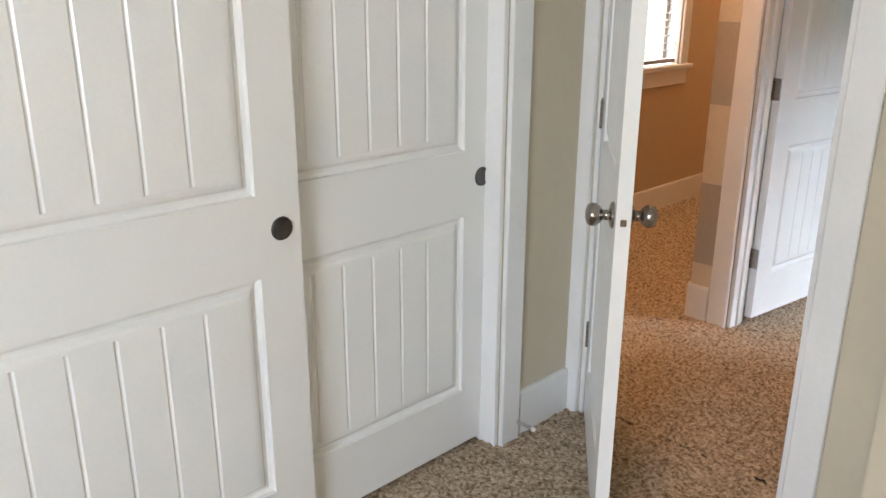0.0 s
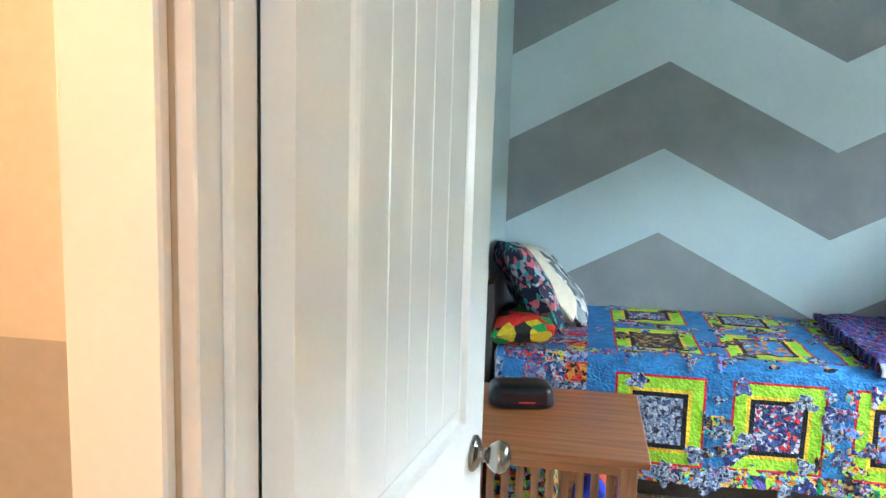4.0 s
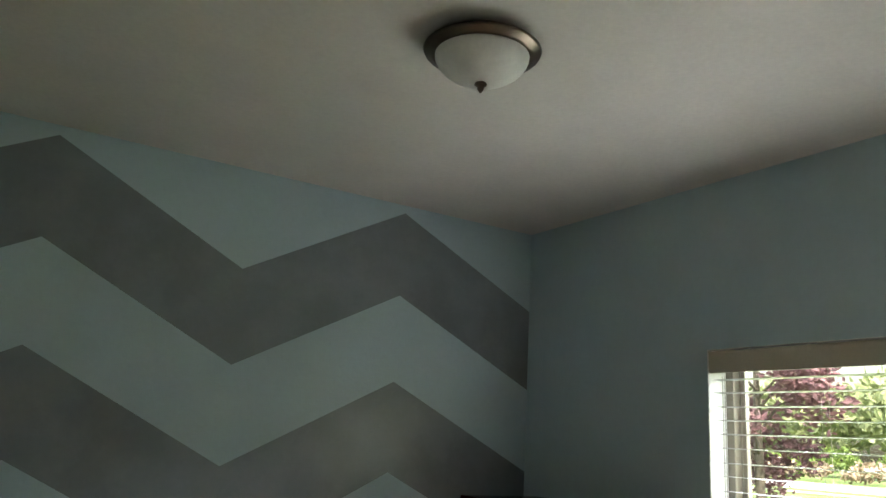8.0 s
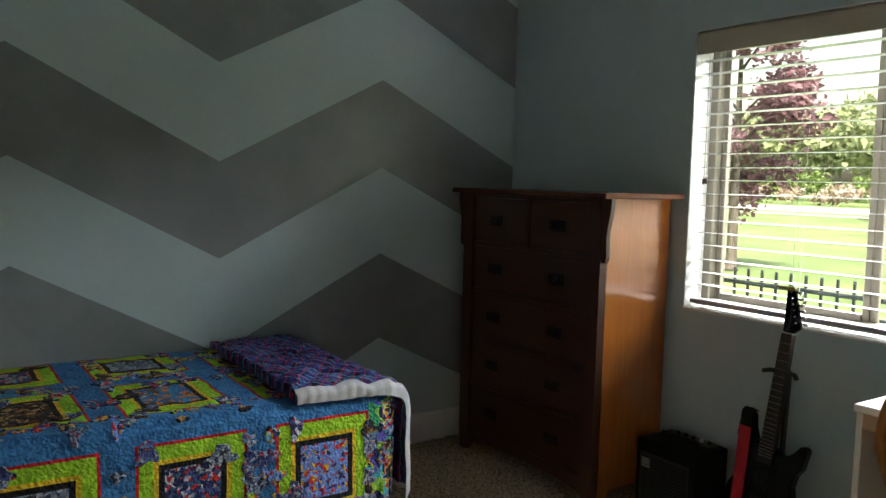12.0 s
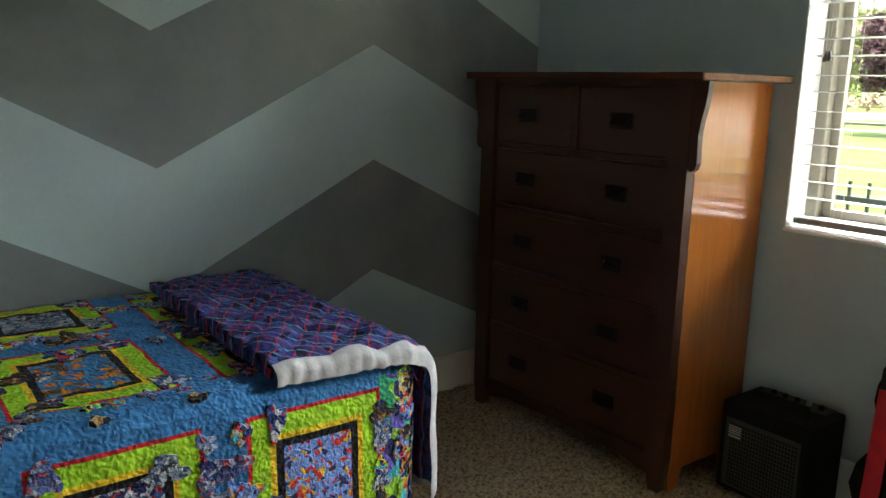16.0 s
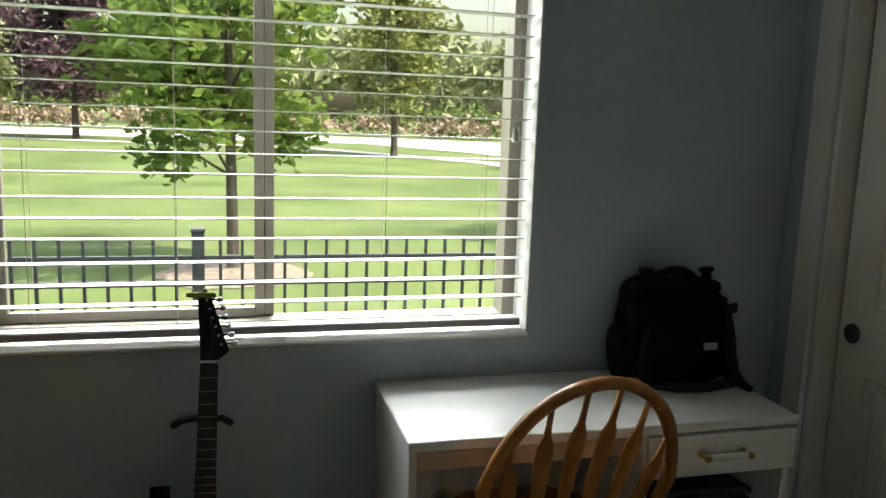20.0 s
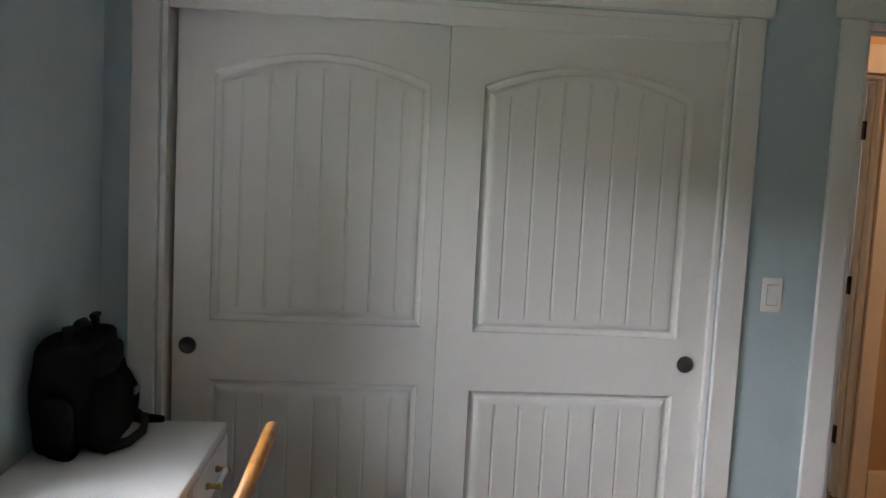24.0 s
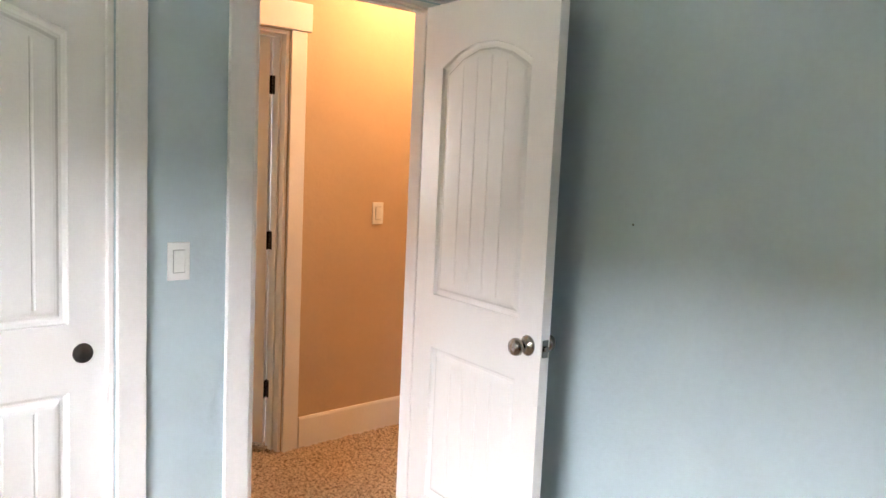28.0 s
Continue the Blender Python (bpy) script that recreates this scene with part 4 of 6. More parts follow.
# local: front towards -x, y along the wall
part("body", soft_box(0.235, 0.335, 0.300, 4.6, 0.15, 2, 0.024), m_nylon, bp, "", True)
part("front_pocket", soft_box(0.10, 0.285, 0.205, 4.0, 0.14, 5, 0.022), m_nylon, bp, "", True).matrix_basis = pose(-0.115, 0.010, 0.0)
part("top_pocket", soft_box(0.08, 0.255, 0.085, 4.0, 0.16, 12, 0.014), m_nylon, bp, "", True).matrix_basis = pose(-0.080, 0.008, 0.200, 0, -12, 0)
for y, w, hgt in ((0.162, 0.050, 0.165), (-0.160, 0.055, 0.135)):
    part("side_pocket", soft_box(0.13, w, hgt, 3.6, 0.10, 15, 0.014), m_nylon, bp, "", True).matrix_basis = pose(-0.005, y, 0.002)
part("top_flap", soft_box(0.17, 0.290, 0.050, 3.4, 0.10, 21, 0.016), m_nylon, bp, "", True).matrix_basis = pose(-0.010, 0.0, 0.258)
part("grab_handle", tube([(0.0, 0.070, 0.292), (0.0, 0.055, 0.318), (0.0, 0.015, 0.330), (0.0, -0.030, 0.328), (0.0, -0.065, 0.310), (0.0, -0.078, 0.288)], [0.011, 0.012, 0.013, 0.013, 0.012, 0.011], 8), m_web, bp, "", True)
for y, a in ((0.098, 5), (-0.108, -4)):
    bk_ = part("buckle", boxes((-0.012, 0.012, -0.013, 0.013, 0.0, 0.034), (-0.014, 0.014, -0.021, 0.021, 0.034, 0.047), bevel=0.003), m_web, bp)
    bk_.matrix_basis = pose(-0.005, y, 0.292, a, 0, 0)
for z, out in ((0.236, 0.014), (0.165, 0.010)):
    part("compression_strap", tube([(-0.070, -0.120, z), (-0.040, -0.146 - out, z + 0.006), (0.020, -0.150 - out, z + 0.004), (0.060, -0.120, z)], 0.010, 6), m_web, bp, "", True)
part("side_clip", boxes((-0.022, 0.022, -0.206, -0.150, 0.206, 0.218), (-0.030, -0.018, -0.214, -0.192, 0.196, 0.228), bevel=0.004), m_web, bp)
part("side_loop", tube([(-0.01, -0.150, 0.185), (-0.02, -0.196, 0.192), (-0.025, -0.200, 0.172), (-0.015, -0.150, 0.165)], 0.005, 6), m_web, bp, "", True)
part("shoulder_strap", tube([(0.030, -0.130, 0.250), (0.030, -0.190, 0.200), (0.010, -0.200, 0.110), (-0.010, -0.195, 0.055), (-0.060, -0.175, 0.040), (-0.130, -0.158, 0.024), (-0.175, -0.130, 0.018), (-0.200, -0.040, 0.016), (-0.185, 0.050, 0.015), (-0.130, 0.120, 0.016)], [0.020, 0.030, 0.034, 0.036, 0.036, 0.022, 0.015, 0.014, 0.014, 0.014], 10), m_web, bp, "", True)
part("shoulder_strap", tube([(0.060, -0.120, 0.240), (0.070, -0.195, 0.130), (0.040, -0.215, 0.055), (-0.060, -0.190, 0.014), (-0.180, -0.160, 0.013), (-0.235, -0.158, 0.012)], [0.020, 0.028, 0.032, 0.026, 0.014, 0.010], 8), m_web, bp, "", True)
part("label", boxes((-0.178, -0.170, -0.070, -0.028, 0.122, 0.142), bevel=0.0005), m_tag, bp, "small grey label patch")

# ---- chair ----
m_pine = wood("honey oak, upright grain", (0.44, 0.20, 0.055), (0.33, 0.14, 0.038), 0.34, 2, 0.2)
m_seat = wood("honey oak seat", (0.36, 0.155, 0.045), (0.27, 0.11, 0.032), 0.36, 0, 0.15)
ch = thing("chair", "honey oak arrow-back hoop chair pushed up to the desk", "chair", pose(2.950, 0.900, FL) @ Matrix.Diagonal((1.04, 1.05, 0.928, 1)))
# local: seat centre at 0, back towards -x
bm = bmesh.new()
ring_t, ring_b = [], []
for k in range(40):
    a = 2 * math.pi * k / 40
    c, s = math.cos(a), math.sin(a)
    rx, ry = 0.215, 0.215 + 0.015 * c
    x, y = rx * math.copysign(abs(c) ** 0.8, c), ry * math.copysign(abs(s) ** 0.8, s)
    ring_t.append((x, y))
outer = [[bm.verts.new((x * f, y * f, z)) for x, y in ring_t] for f, z in ((0.90, 0.418), (0.985, 0.424), (1.0, 0.436), (0.985, 0.449), (0.93, 0.453), (0.6, 0.443), (0.25, 0.440))]
for r, s in zip(outer, outer[1:]):
    for i in range(40):
        bm.faces.new((r[i], r[(i + 1) % 40], s[(i + 1) % 40], s[i]))
bm.faces.new(outer[0])
bm.faces.new(outer[-1])
part("seat", bm, m_seat, ch, "", True)
hoop = []
for k in range(33):
    a = math.pi * k / 32
    y = 0.222 * math.cos(a)
    if k < 4 or k > 28:
        y = math.copysign(0.190 + 0.032 * min(k, 32 - k) / 4, y)
    f = math.sin(a) ** 0.62
    z = 0.448 + 0.545 * f
    hoop.append((-0.165 - 0.185 * f, y, z))
part("hoop", tube(hoop, [0.0155] * 33, 12), m_pine, ch, "bent round back hoop", True)


def spindle(y):
    """A flat arrow-shaped spindle from the seat to the hoop."""
    t = y * 1.18
    top_z = 0.448 + 0.545 * max(0.05, 1 - (abs(t) / 0.222) ** 2) ** 0.31
    f = (top_z - 0.448) / 0.545
    a, b = Vector((-0.168, y * 0.86, 0.445)), Vector((-0.165 - 0.185 * f, t, top_z - 0.004))
    bm = bmesh.new()
    rows = []
    for u, wd, th in ((0, 0.007, 0.007), (0.10, 0.010, 0.006), (0.3, 0.014, 0.0045), (0.55, 0.0185, 0.004), (0.68, 0.0205, 0.004), (0.76, 0.019, 0.0042), (0.82, 0.009, 0.005), (0.88, 0.0062, 0.0055), (1.0, 0.006, 0.0055)):
        p = a.lerp(b, u)
        rows.append([bm.verts.new(p + Vector((dx * th, dy * wd, 0))) for dx, dy in ((-1, -0.7), (-1, 0.7), (0, 1), (1, 0.7), (1, -0.7), (0, -1))])
    for r, s in zip(rows, rows[1:]):
        for i in range(6):
            bm.faces.new((r[i], r[(i + 1) % 6], s[(i + 1) % 6], s[i]))
    bm.faces.new(rows[0])
    bm.faces.new(rows[-1])
    return bm


for k in range(6):
    part("spindle", spindle(-0.150 + 0.060 * k), m_pine, ch, "", True)
for sx, sy in ((-1, -1), (-1, 1), (1, -1), (1, 1)):
    a, b = Vector((0.13 * sx, 0.14 * sy, 0.425)), Vector((0.20 * sx, 0.20 * sy, 0.0))
    us = [0, 0.12, 0.2, 0.24, 0.5, 0.72, 0.76, 0.9, 1.0]
    part("leg", tube([a.lerp(b, u) for u in us], [0.013, 0.016, 0.019, 0.017, 0.021, 0.019, 0.017, 0.014, 0.011], 12), m_pine, ch, "", True)
for sy in (-1, 1):
    part("stretcher", tube([(-0.165, 0.17 * sy, 0.20), (0.0, 0.17 * sy, 0.20), (0.165, 0.17 * sy, 0.20)], [0.009, 0.014, 0.009], 10), m_pine, ch, "", True)
part("stretcher", tube([(0.0, -0.165, 0.20), (0.0, 0.0, 0.20), (0.0, 0.165, 0.20)], [0.008, 0.012, 0.008], 10), m_pine, ch, "", True)

# ---- amplifier ----
m_tolex = surface("black amp covering", (0.006, 0.006, 0.006), 0.6, var=0.15, scale=30, bump=0.0012, bscale=350, spec=0.2)
m_grille = surface("black perforated grille", (0.075, 0.075, 0.068), 0.45, 0.5, var=0.1, scale=20)
m_hole = surface("grille hole", (0.004, 0.004, 0.004), 0.9)
m_silver = surface("silver badge", (0.62, 0.62, 0.60), 0.3, 0.8)
am = thing("guitar_amplifier", "small black guitar amplifier with metal grille on the carpet", "amplifier", pose(2.985, 1.975, FL))
aw, ad, ah = 0.295, 0.215, 0.312
part("cabinet", boxes((0.0, ad, 0.0, aw, 0.012, ah), bevel=0.012, seg=3), m_tolex, am)
part("grille", boxes((-0.003, 0.004, 0.022, aw - 0.022, 0.032, ah - 0.052), bevel=0.002), m_grille, am)
bm = bmesh.new()
for i in range(22):
    for j in range(17):
        y, z = 0.034 + i * 0.0103, 0.044 + j * 0.0132
        if z < ah - 0.06:
            box(bm, -0.0042, -0.0028, y - 0.0032, y + 0.0032, z - 0.0042, z + 0.0042)
part("grille_perforation", bm, m_hole, am)["kind"] = "stuff"
for k in range(4):
    part("badge_bar", boxes((-0.006, -0.0042, aw - 0.078, aw - 0.035, ah - 0.078 - k * 0.0075, ah - 0.074 - k * 0.0075)), m_silver, am, "silver badge bar")
part("badge_word", boxes((-0.006, -0.0042, aw - 0.078, aw - 0.035, ah - 0.112, ah - 0.106)), m_silver, am, "silver badge bar")
part("carry_handle", tube([(0.09, 0.05, ah), (0.09, 0.06, ah + 0.022), (0.09, aw - 0.06, ah + 0.022), (0.09, aw - 0.05, ah)], 0.010, 8), m_tolex, am, "", True)
part("control_panel", boxes((0.135, 0.205, 0.03, aw - 0.03, ah - 0.002, ah + 0.004), bevel=0.001), m_grille, am)
for k in range(5):
    part("control_knob", lathe([(0.009, 0.0), (0.008, 0.012), (0.002, 0.013)], 12, pose(0.17, 0.06 + 0.04 * k, ah + 0.004)), m_silver if k == 1 else m_hole, am, "", True)
for y in (0.03, aw - 0.03):
    for x in (0.03, ad - 0.03):
        part("foot", lathe([(0.012, 0.0), (0.010, 0.013)], 10, pose(x, y, 0)), m_hole, am)

# ---- guitar on its stand ----
m_black = surface("black gloss lacquer", (0.005, 0.005, 0.006), 0.22, var=0.1, scale=8, spec=0.2)
m_fret = surface("fret wire", (0.45, 0.42, 0.36), 0.4, 1.0)
m_string = surface("dull steel string", (0.22, 0.21, 0.20), 0.5, 1.0)
m_board = surface("rosewood fingerboard", (0.030, 0.016, 0.010), 0.5, var=0.2, scale=60)
m_red = surface("red woven strap", (0.62, 0.014, 0.030), 0.75, var=0.08, scale=30, bump=0.001, bscale=300)
m_steel = surface("chrome", (0.75, 0.75, 0.75), 0.15, 1.0)
# local: x across (to the player's right as seen), y out of the face, z along the neck from the body's foot
gm = pose(3.035, 1.725, 0.108) @ Matrix.Rotation(radians(8), 4, "Y") @ Matrix.Rotation(radians(2.2), 4, "X") @ pose(0, 0, 0, 0, 0, -90) @ Matrix.Diagonal((0.97, 1, 0.98, 1))
gt = thing("electric_guitar", "black electric guitar with red strap on a stand", "guitar", gm)
outline = [(0.0, 0.0), (-0.075, 0.010), (-0.130, 0.050), (-0.158, 0.110), (-0.150, 0.175), (-0.122, 0.225), (-0.112, 0.270), (-0.124, 0.320), (-0.142, 0.370), (-0.142, 0.420), (-0.128, 0.462), (-0.105, 0.478), (-0.088, 0.460), (-0.078, 0.410), (-0.060, 0.375), (-0.030, 0.362),
           (0.030, 0.362), (0.052, 0.350), (0.075, 0.350), (0.100, 0.372), (0.122, 0.402), (0.140, 0.408), (0.150, 0.392), (0.140, 0.320), (0.120, 0.290), (0.112, 0.245), (0.124, 0.200), (0.150, 0.150), (0.158, 0.100), (0.130, 0.045), (0.075, 0.010)]
part("body", prism(outline, (-0.020, 0.022), "y", 0.006), m_black, gt)
part("neck", prism([(-0.028, 0.340), (0.028, 0.340), (0.0215, 0.795), (-0.0215, 0.795)], (-0.026, -0.006), "y"), m_board, gt)
part("fingerboard", prism([(-0.029, 0.300), (0.029, 0.300), (0.0215, 0.795), (-0.0215, 0.795)], (-0.034, -0.0265), "y"), m_board, gt)
for k in range(1, 23):
    z = 0.795 - 0.648 * (1 - 2 ** (-k / 12))
    wv = 0.0215 + 0.0075 * (0.795 - z) / 0.495
    part("fret", boxes((-wv, wv, -0.0358, -0.0342, z - 0.0007, z + 0.0007)), m_fret, gt)
part("nut", boxes((-0.0215, 0.0215, -0.036, -0.030, 0.795, 0.800)), m_plastic, gt)
part("headstock", prism([(-0.0215, 0.800), (0.0215, 0.800), (0.049, 0.824), (0.041, 0.842), (-0.003, 0.966), (-0.014, 0.978), (-0.033, 0.968), (-0.027, 0.880)], (-0.028, -0.012), "y", 0.002), m_black, gt, "pointed black headstock")
for k in range(6):
    z = 0.842 + 0.0220 * k
    x = 0.040 - 0.0076 * k
    part("tuner", lathe([(0.0035, 0.0), (0.0035, 0.012), (0.0065, 0.014), (0.0075, 0.020), (0.0055, 0.027)], 10, pose(x, -0.020, z, 0, 90, 0)), m_steel, gt, "chrome tuning peg", True)
    part("string_post", lathe([(0.004, 0.0), (0.004, 0.008), (0.003, 0.010)], 8, pose(x - 0.012, -0.028, z, 90, 0, 0)), m_steel, gt)
    sx = -0.018 + 0.0072 * k
    part("string", tube([(-0.026 + 0.0104 * k, -0.036, 0.150), (sx, -0.0375, 0.797), (x - 0.012, -0.034, z)], 0.00025, 4), m_string, gt)
for z in (0.185, 0.285):
    part("pickup", boxes((-0.040, 0.040, -0.030, -0.018, z - 0.018, z + 0.018), bevel=0.002), m_hole, gt)
part("bridge", boxes((-0.036, 0.036, -0.030, -0.019, 0.136, 0.147), bevel=0.002), m_steel, gt)
for x, z in ((0.085, 0.165), (0.105, 0.105)):
    part("control_knob", lathe([(0.009, 0.0), (0.009, 0.012), (0.006, 0.014)], 14, pose(x, -0.020, z, 90, 0, 0)), m_steel, gt, "chrome control knob", True)
part("clip_tuner", boxes((-0.060, 0.012, -0.046, -0.030, 0.958, 0.970), (-0.026, -0.008, -0.030, -0.004, 0.956, 0.972), bevel=0.002), surface("olive plastic", (0.30, 0.28, 0.05), 0.4), gt, "olive clip-on tuner")
part("strap_button", lathe([(0.004, 0.0), (0.004, 0.006), (0.008, 0.009), (0.006, 0.011)], 12, pose(-0.108, 0.0, 0.474, -15, 0, 0)), m_steel, gt, "", True)


def ribbon(points, width, thick, side):
    """A flat band through points, with its width along side."""
    bm = bmesh.new()
    s = Vector(side).normalized() * width / 2
    pts = [Vector(p) for p in points]
    rows = []
    for i, p in enumerate(pts):
        d = (pts[min(i + 1, len(pts) - 1)] - pts[max(i - 1, 0)]).normalized()
        n = d.cross(s).normalized() * thick / 2
        rows.append([bm.verts.new(p + a) for a in (s + n, s - n, -s - n, -s + n)])
    for a, b in zip(rows, rows[1:]):
        for k in range(4):
            bm.faces.new((a[k], a[(k + 1) % 4], b[(k + 1) % 4], b[k]))
    bm.faces.new(rows[0])
    bm.faces.new(rows[-1])
    return bm


part("strap_end", ribbon([(-0.108, 0.010, 0.476), (-0.109, -0.008, 0.482), (-0.109, -0.0255, 0.468), (-0.106, -0.027, 0.430), (-0.104, -0.028, 0.400)], 0.048, 0.004, (1, 0, 0)), m_hole, gt, "black leather strap end")
part("strap", ribbon([(-0.104, -0.030, 0.412), (-0.098, -0.030, 0.30), (-0.088, -0.032, 0.15), (-0.080, -0.036, 0.03), (-0.078, -0.042, -0.03), (-0.090, -0.075, -0.066), (-0.125, -0.14, -0.074), (-0.17, -0.20, -0.072), (-0.20, -0.235, -0.074)], 0.050, 0.003, (1, 0, 0)), m_red, gt, "red woven strap hanging to the floor")
for z in (0.035, 0.010):
    part("strap_slider", boxes((-0.108, -0.054, -0.041, -0.035, z - 0.004, z + 0.004), bevel=0.001), m_hole, gt)

m_stand = surface("black powder-coated tube", (0.012, 0.012, 0.012), 0.45)
gs = thing("guitar_stand", "black tubular guitar stand with padded yoke", "guitar stand", standing(3.075, 1.712, 0.735))
part("upright", tube([(0.075, 0.005, 0.10), (0.080, 0.0, 0.45), (0.088, -0.004, 0.735)], 0.0105, 10), m_stand, gs, "", True)
part("neck_rest", tube([(0.088, -0.004, 0.735), (0.060, 0.0, 0.740)], 0.009, 8), m_stand, gs, "", True)
part("yoke", tube([(0.030, 0.070, 0.730), (0.052, 0.052, 0.734), (0.062, 0.0, 0.737), (0.052, -0.048, 0.734), (0.030, -0.068, 0.728)], 0.009, 10), m_stand, gs, "foam-padded neck yoke", True)
part("leg", tube([(0.075, 0.005, 0.14), (0.03, 0.10, 0.07), (-0.045, 0.185, 0.010)], 0.010, 8), m_stand, gs, "", True)
part("leg", tube([(0.075, 0.005, 0.14), (0.03, -0.08, 0.07), (-0.045, -0.165, 0.010)], 0.010, 8), m_stand, gs, "", True)
part("leg", tube([(0.075, 0.005, 0.14), (0.105, 0.005, 0.06), (0.125, 0.005, 0.010)], 0.010, 8), m_stand, gs, "", True)
for s in (-1, 1):
    part("cradle_arm", tube([(0.075, 0.005, 0.115), (0.0, 0.07 * s + 0.01, 0.095), (-0.075, 0.075 * s + 0.01, 0.072), (-0.095, 0.075 * s + 0.01, 0.105)], 0.0095, 8), m_stand, gs, "", True)


# ---- bed ----
def printed(name, cols, scale=42.0, rough=0.85, bump=0.011, bscale=70, lines=None):
    """Printed quilting cotton: cells of several colours with a finer print over them."""
    m = bpy.data.materials.new(name)
    m.use_nodes = True
    n, l = m.node_tree.nodes, m.node_tree.links
    b = n["Principled BSDF"]
    b.inputs["Roughness"].default_value = rough
    b.inputs["Specular IOR Level"].default_value = 0.2
    tc = n.new("ShaderNodeTexCoord")
    warp = n.new("ShaderNodeTexNoise")
    warp.inputs["Scale"].default_value = scale * 0.6
    mixv = n.new("ShaderNodeVectorMath")
    mixv.operation = "MULTIPLY_ADD"
    mixv.inputs[1].default_value = (0.035, 0.035, 0.035)
    l.new(tc.outputs["Object"], warp.inputs["Vector"])
    l.new(warp.outputs["Color"], mixv.inputs[0])
    l.new(tc.outputs["Object"], mixv.inputs[2])
    vo = n.new("ShaderNodeTexVoronoi")
    vo.inputs["Scale"].default_value = scale
    l.new(mixv.outputs[0], vo.inputs["Vector"])
    sep = n.new("ShaderNodeSeparateColor")
    l.new(vo.outputs["Color"], sep.inputs[0])
    ramp = n.new("ShaderNodeValToRGB")
    ramp.color_ramp.interpolation = "CONSTANT"
    el = ramp.color_ramp.elements
    while len(el) < len(cols):
        el.new(0.5)
    for k, c in enumerate(cols):
        el[k].position = k / len(cols)
        el[k].color = (*c, 1)
    l.new(sep.outputs[0], ramp.inputs[0])
    fine = n.new("ShaderNodeTexNoise")
    fine.inputs["Scale"].default_value = scale * 4
    l.new(tc.outputs["Object"], fine.inputs["Vector"])
    mr = n.new("ShaderNodeMapRange")
    mr.inputs["To Min"].default_value, mr.inputs["To Max"].default_value = 0.55, 1.45
    l.new(fine.outputs["Fac"], mr.inputs[0])
    hsv = n.new("ShaderNodeHueSaturation")
    tint = ramp.outputs[0]
    for turn, line in (zip((0.6, -0.7), lines) if lines else ()):
        mp = n.new("ShaderNodeMapping")
        mp.inputs["Rotation"].default_value = (0, 0, turn)
        wv, pick, mix = n.new("ShaderNodeTexWave"), n.new("ShaderNodeMath"), n.new("ShaderNodeMix")
        wv.inputs["Scale"].default_value, wv.inputs["Distortion"].default_value, wv.inputs["Detail Scale"].default_value = 7.0, 2.5, 3.0
        pick.operation = "GREATER_THAN"
        pick.inputs[1].default_value = 0.978
        mix.data_type = "RGBA"
        mix.inputs[7].default_value = (*line, 1)
        l.new(tc.outputs["Object"], mp.inputs[0])
        l.new(mp.outputs[0], wv.inputs["Vector"])
        l.new(wv.outputs["Fac"], pick.inputs[0])
        l.new(pick.outputs[0], mix.inputs[0])
        l.new(tint, mix.inputs[6])
        tint = mix.outputs[2]
    l.new(tint, hsv.inputs["Color"])
    l.new(mr.outputs[0], hsv.inputs["Value"])
    l.new(hsv.outputs[0], b.inputs["Base Color"])
    rel = n.new("ShaderNodeTexVoronoi")
    rel.feature = "SMOOTH_F1"
    rel.inputs["Scale"].default_value = bscale * 1.35
    l.new(mixv.outputs[0], rel.inputs["Vector"])
    bp_ = n.new("ShaderNodeBump")
    bp_.invert = True
    bp_.inputs["Distance"].default_value = bump
    bp_.inputs["Strength"].default_value = 0.7
    l.new(rel.outputs["Distance"], bp_.inputs["Height"])
    l.new(bp_.outputs[0], b.inputs["Normal"])
    return m


def cloth(name, rgb, grain=0.16, bump=0.013, bscale=70, var=0.14):
    """Plain cotton with the close puckers of quilting."""
    m = surface(name, rgb, 0.85, var=var, scale=22, grain=grain, gscale=150, bump=bump, bscale=bscale, spec=0.2)
    n, l = m.node_tree.nodes, m.node_tree.links
    cell, warp = n.new("ShaderNodeTexVoronoi"), n.new("ShaderNodeTexNoise")
    cell.feature = "SMOOTH_F1"
    cell.inputs["Scale"].default_value, warp.inputs["Scale"].default_value = bscale * 1.35, bscale * 0.5
    add = n.new("ShaderNodeVectorMath")
    add.operation = "MULTIPLY_ADD"
    add.inputs[1].default_value = (0.02, 0.02, 0.02)
    tc = n["Texture Coordinate"]
    l.new(tc.outputs["Object"], warp.inputs["Vector"])
    l.new(warp.outputs["Color"], add.inputs[0])
    l.new(tc.outputs["Object"], add.inputs[2])
    l.new(add.outputs[0], cell.inputs["Vector"])
    bump_node = n["Bump"]
    bump_node.invert = True
    l.new(cell.outputs["Distance"], bump_node.inputs["Height"])
    return m


NAVY, WHITE_, SKY_, REDC, GOLD_ = (0.02, 0.025, 0.10), (0.36, 0.37, 0.42), (0.08, 0.20, 0.50), (0.45, 0.03, 0.03), (0.55, 0.33, 0.03)
q_blue = cloth("blue quilt sashing", (0.040, 0.165, 0.385))
q_lime = cloth("lime quilt frame", (0.30, 0.56, 0.03))
q_gold = cloth("yellow quilt frame", (0.70, 0.47, 0.03))
q_black = cloth("black quilt frame", (0.012, 0.012, 0.016))
q_red = cloth("red quilt edging", (0.48, 0.02, 0.035))
q_p1 = printed("navy print with white and red", [NAVY, NAVY, (0.05, 0.08, 0.25), WHITE_, NAVY, REDC, (0.03, 0.10, 0.16), WHITE_], 78)
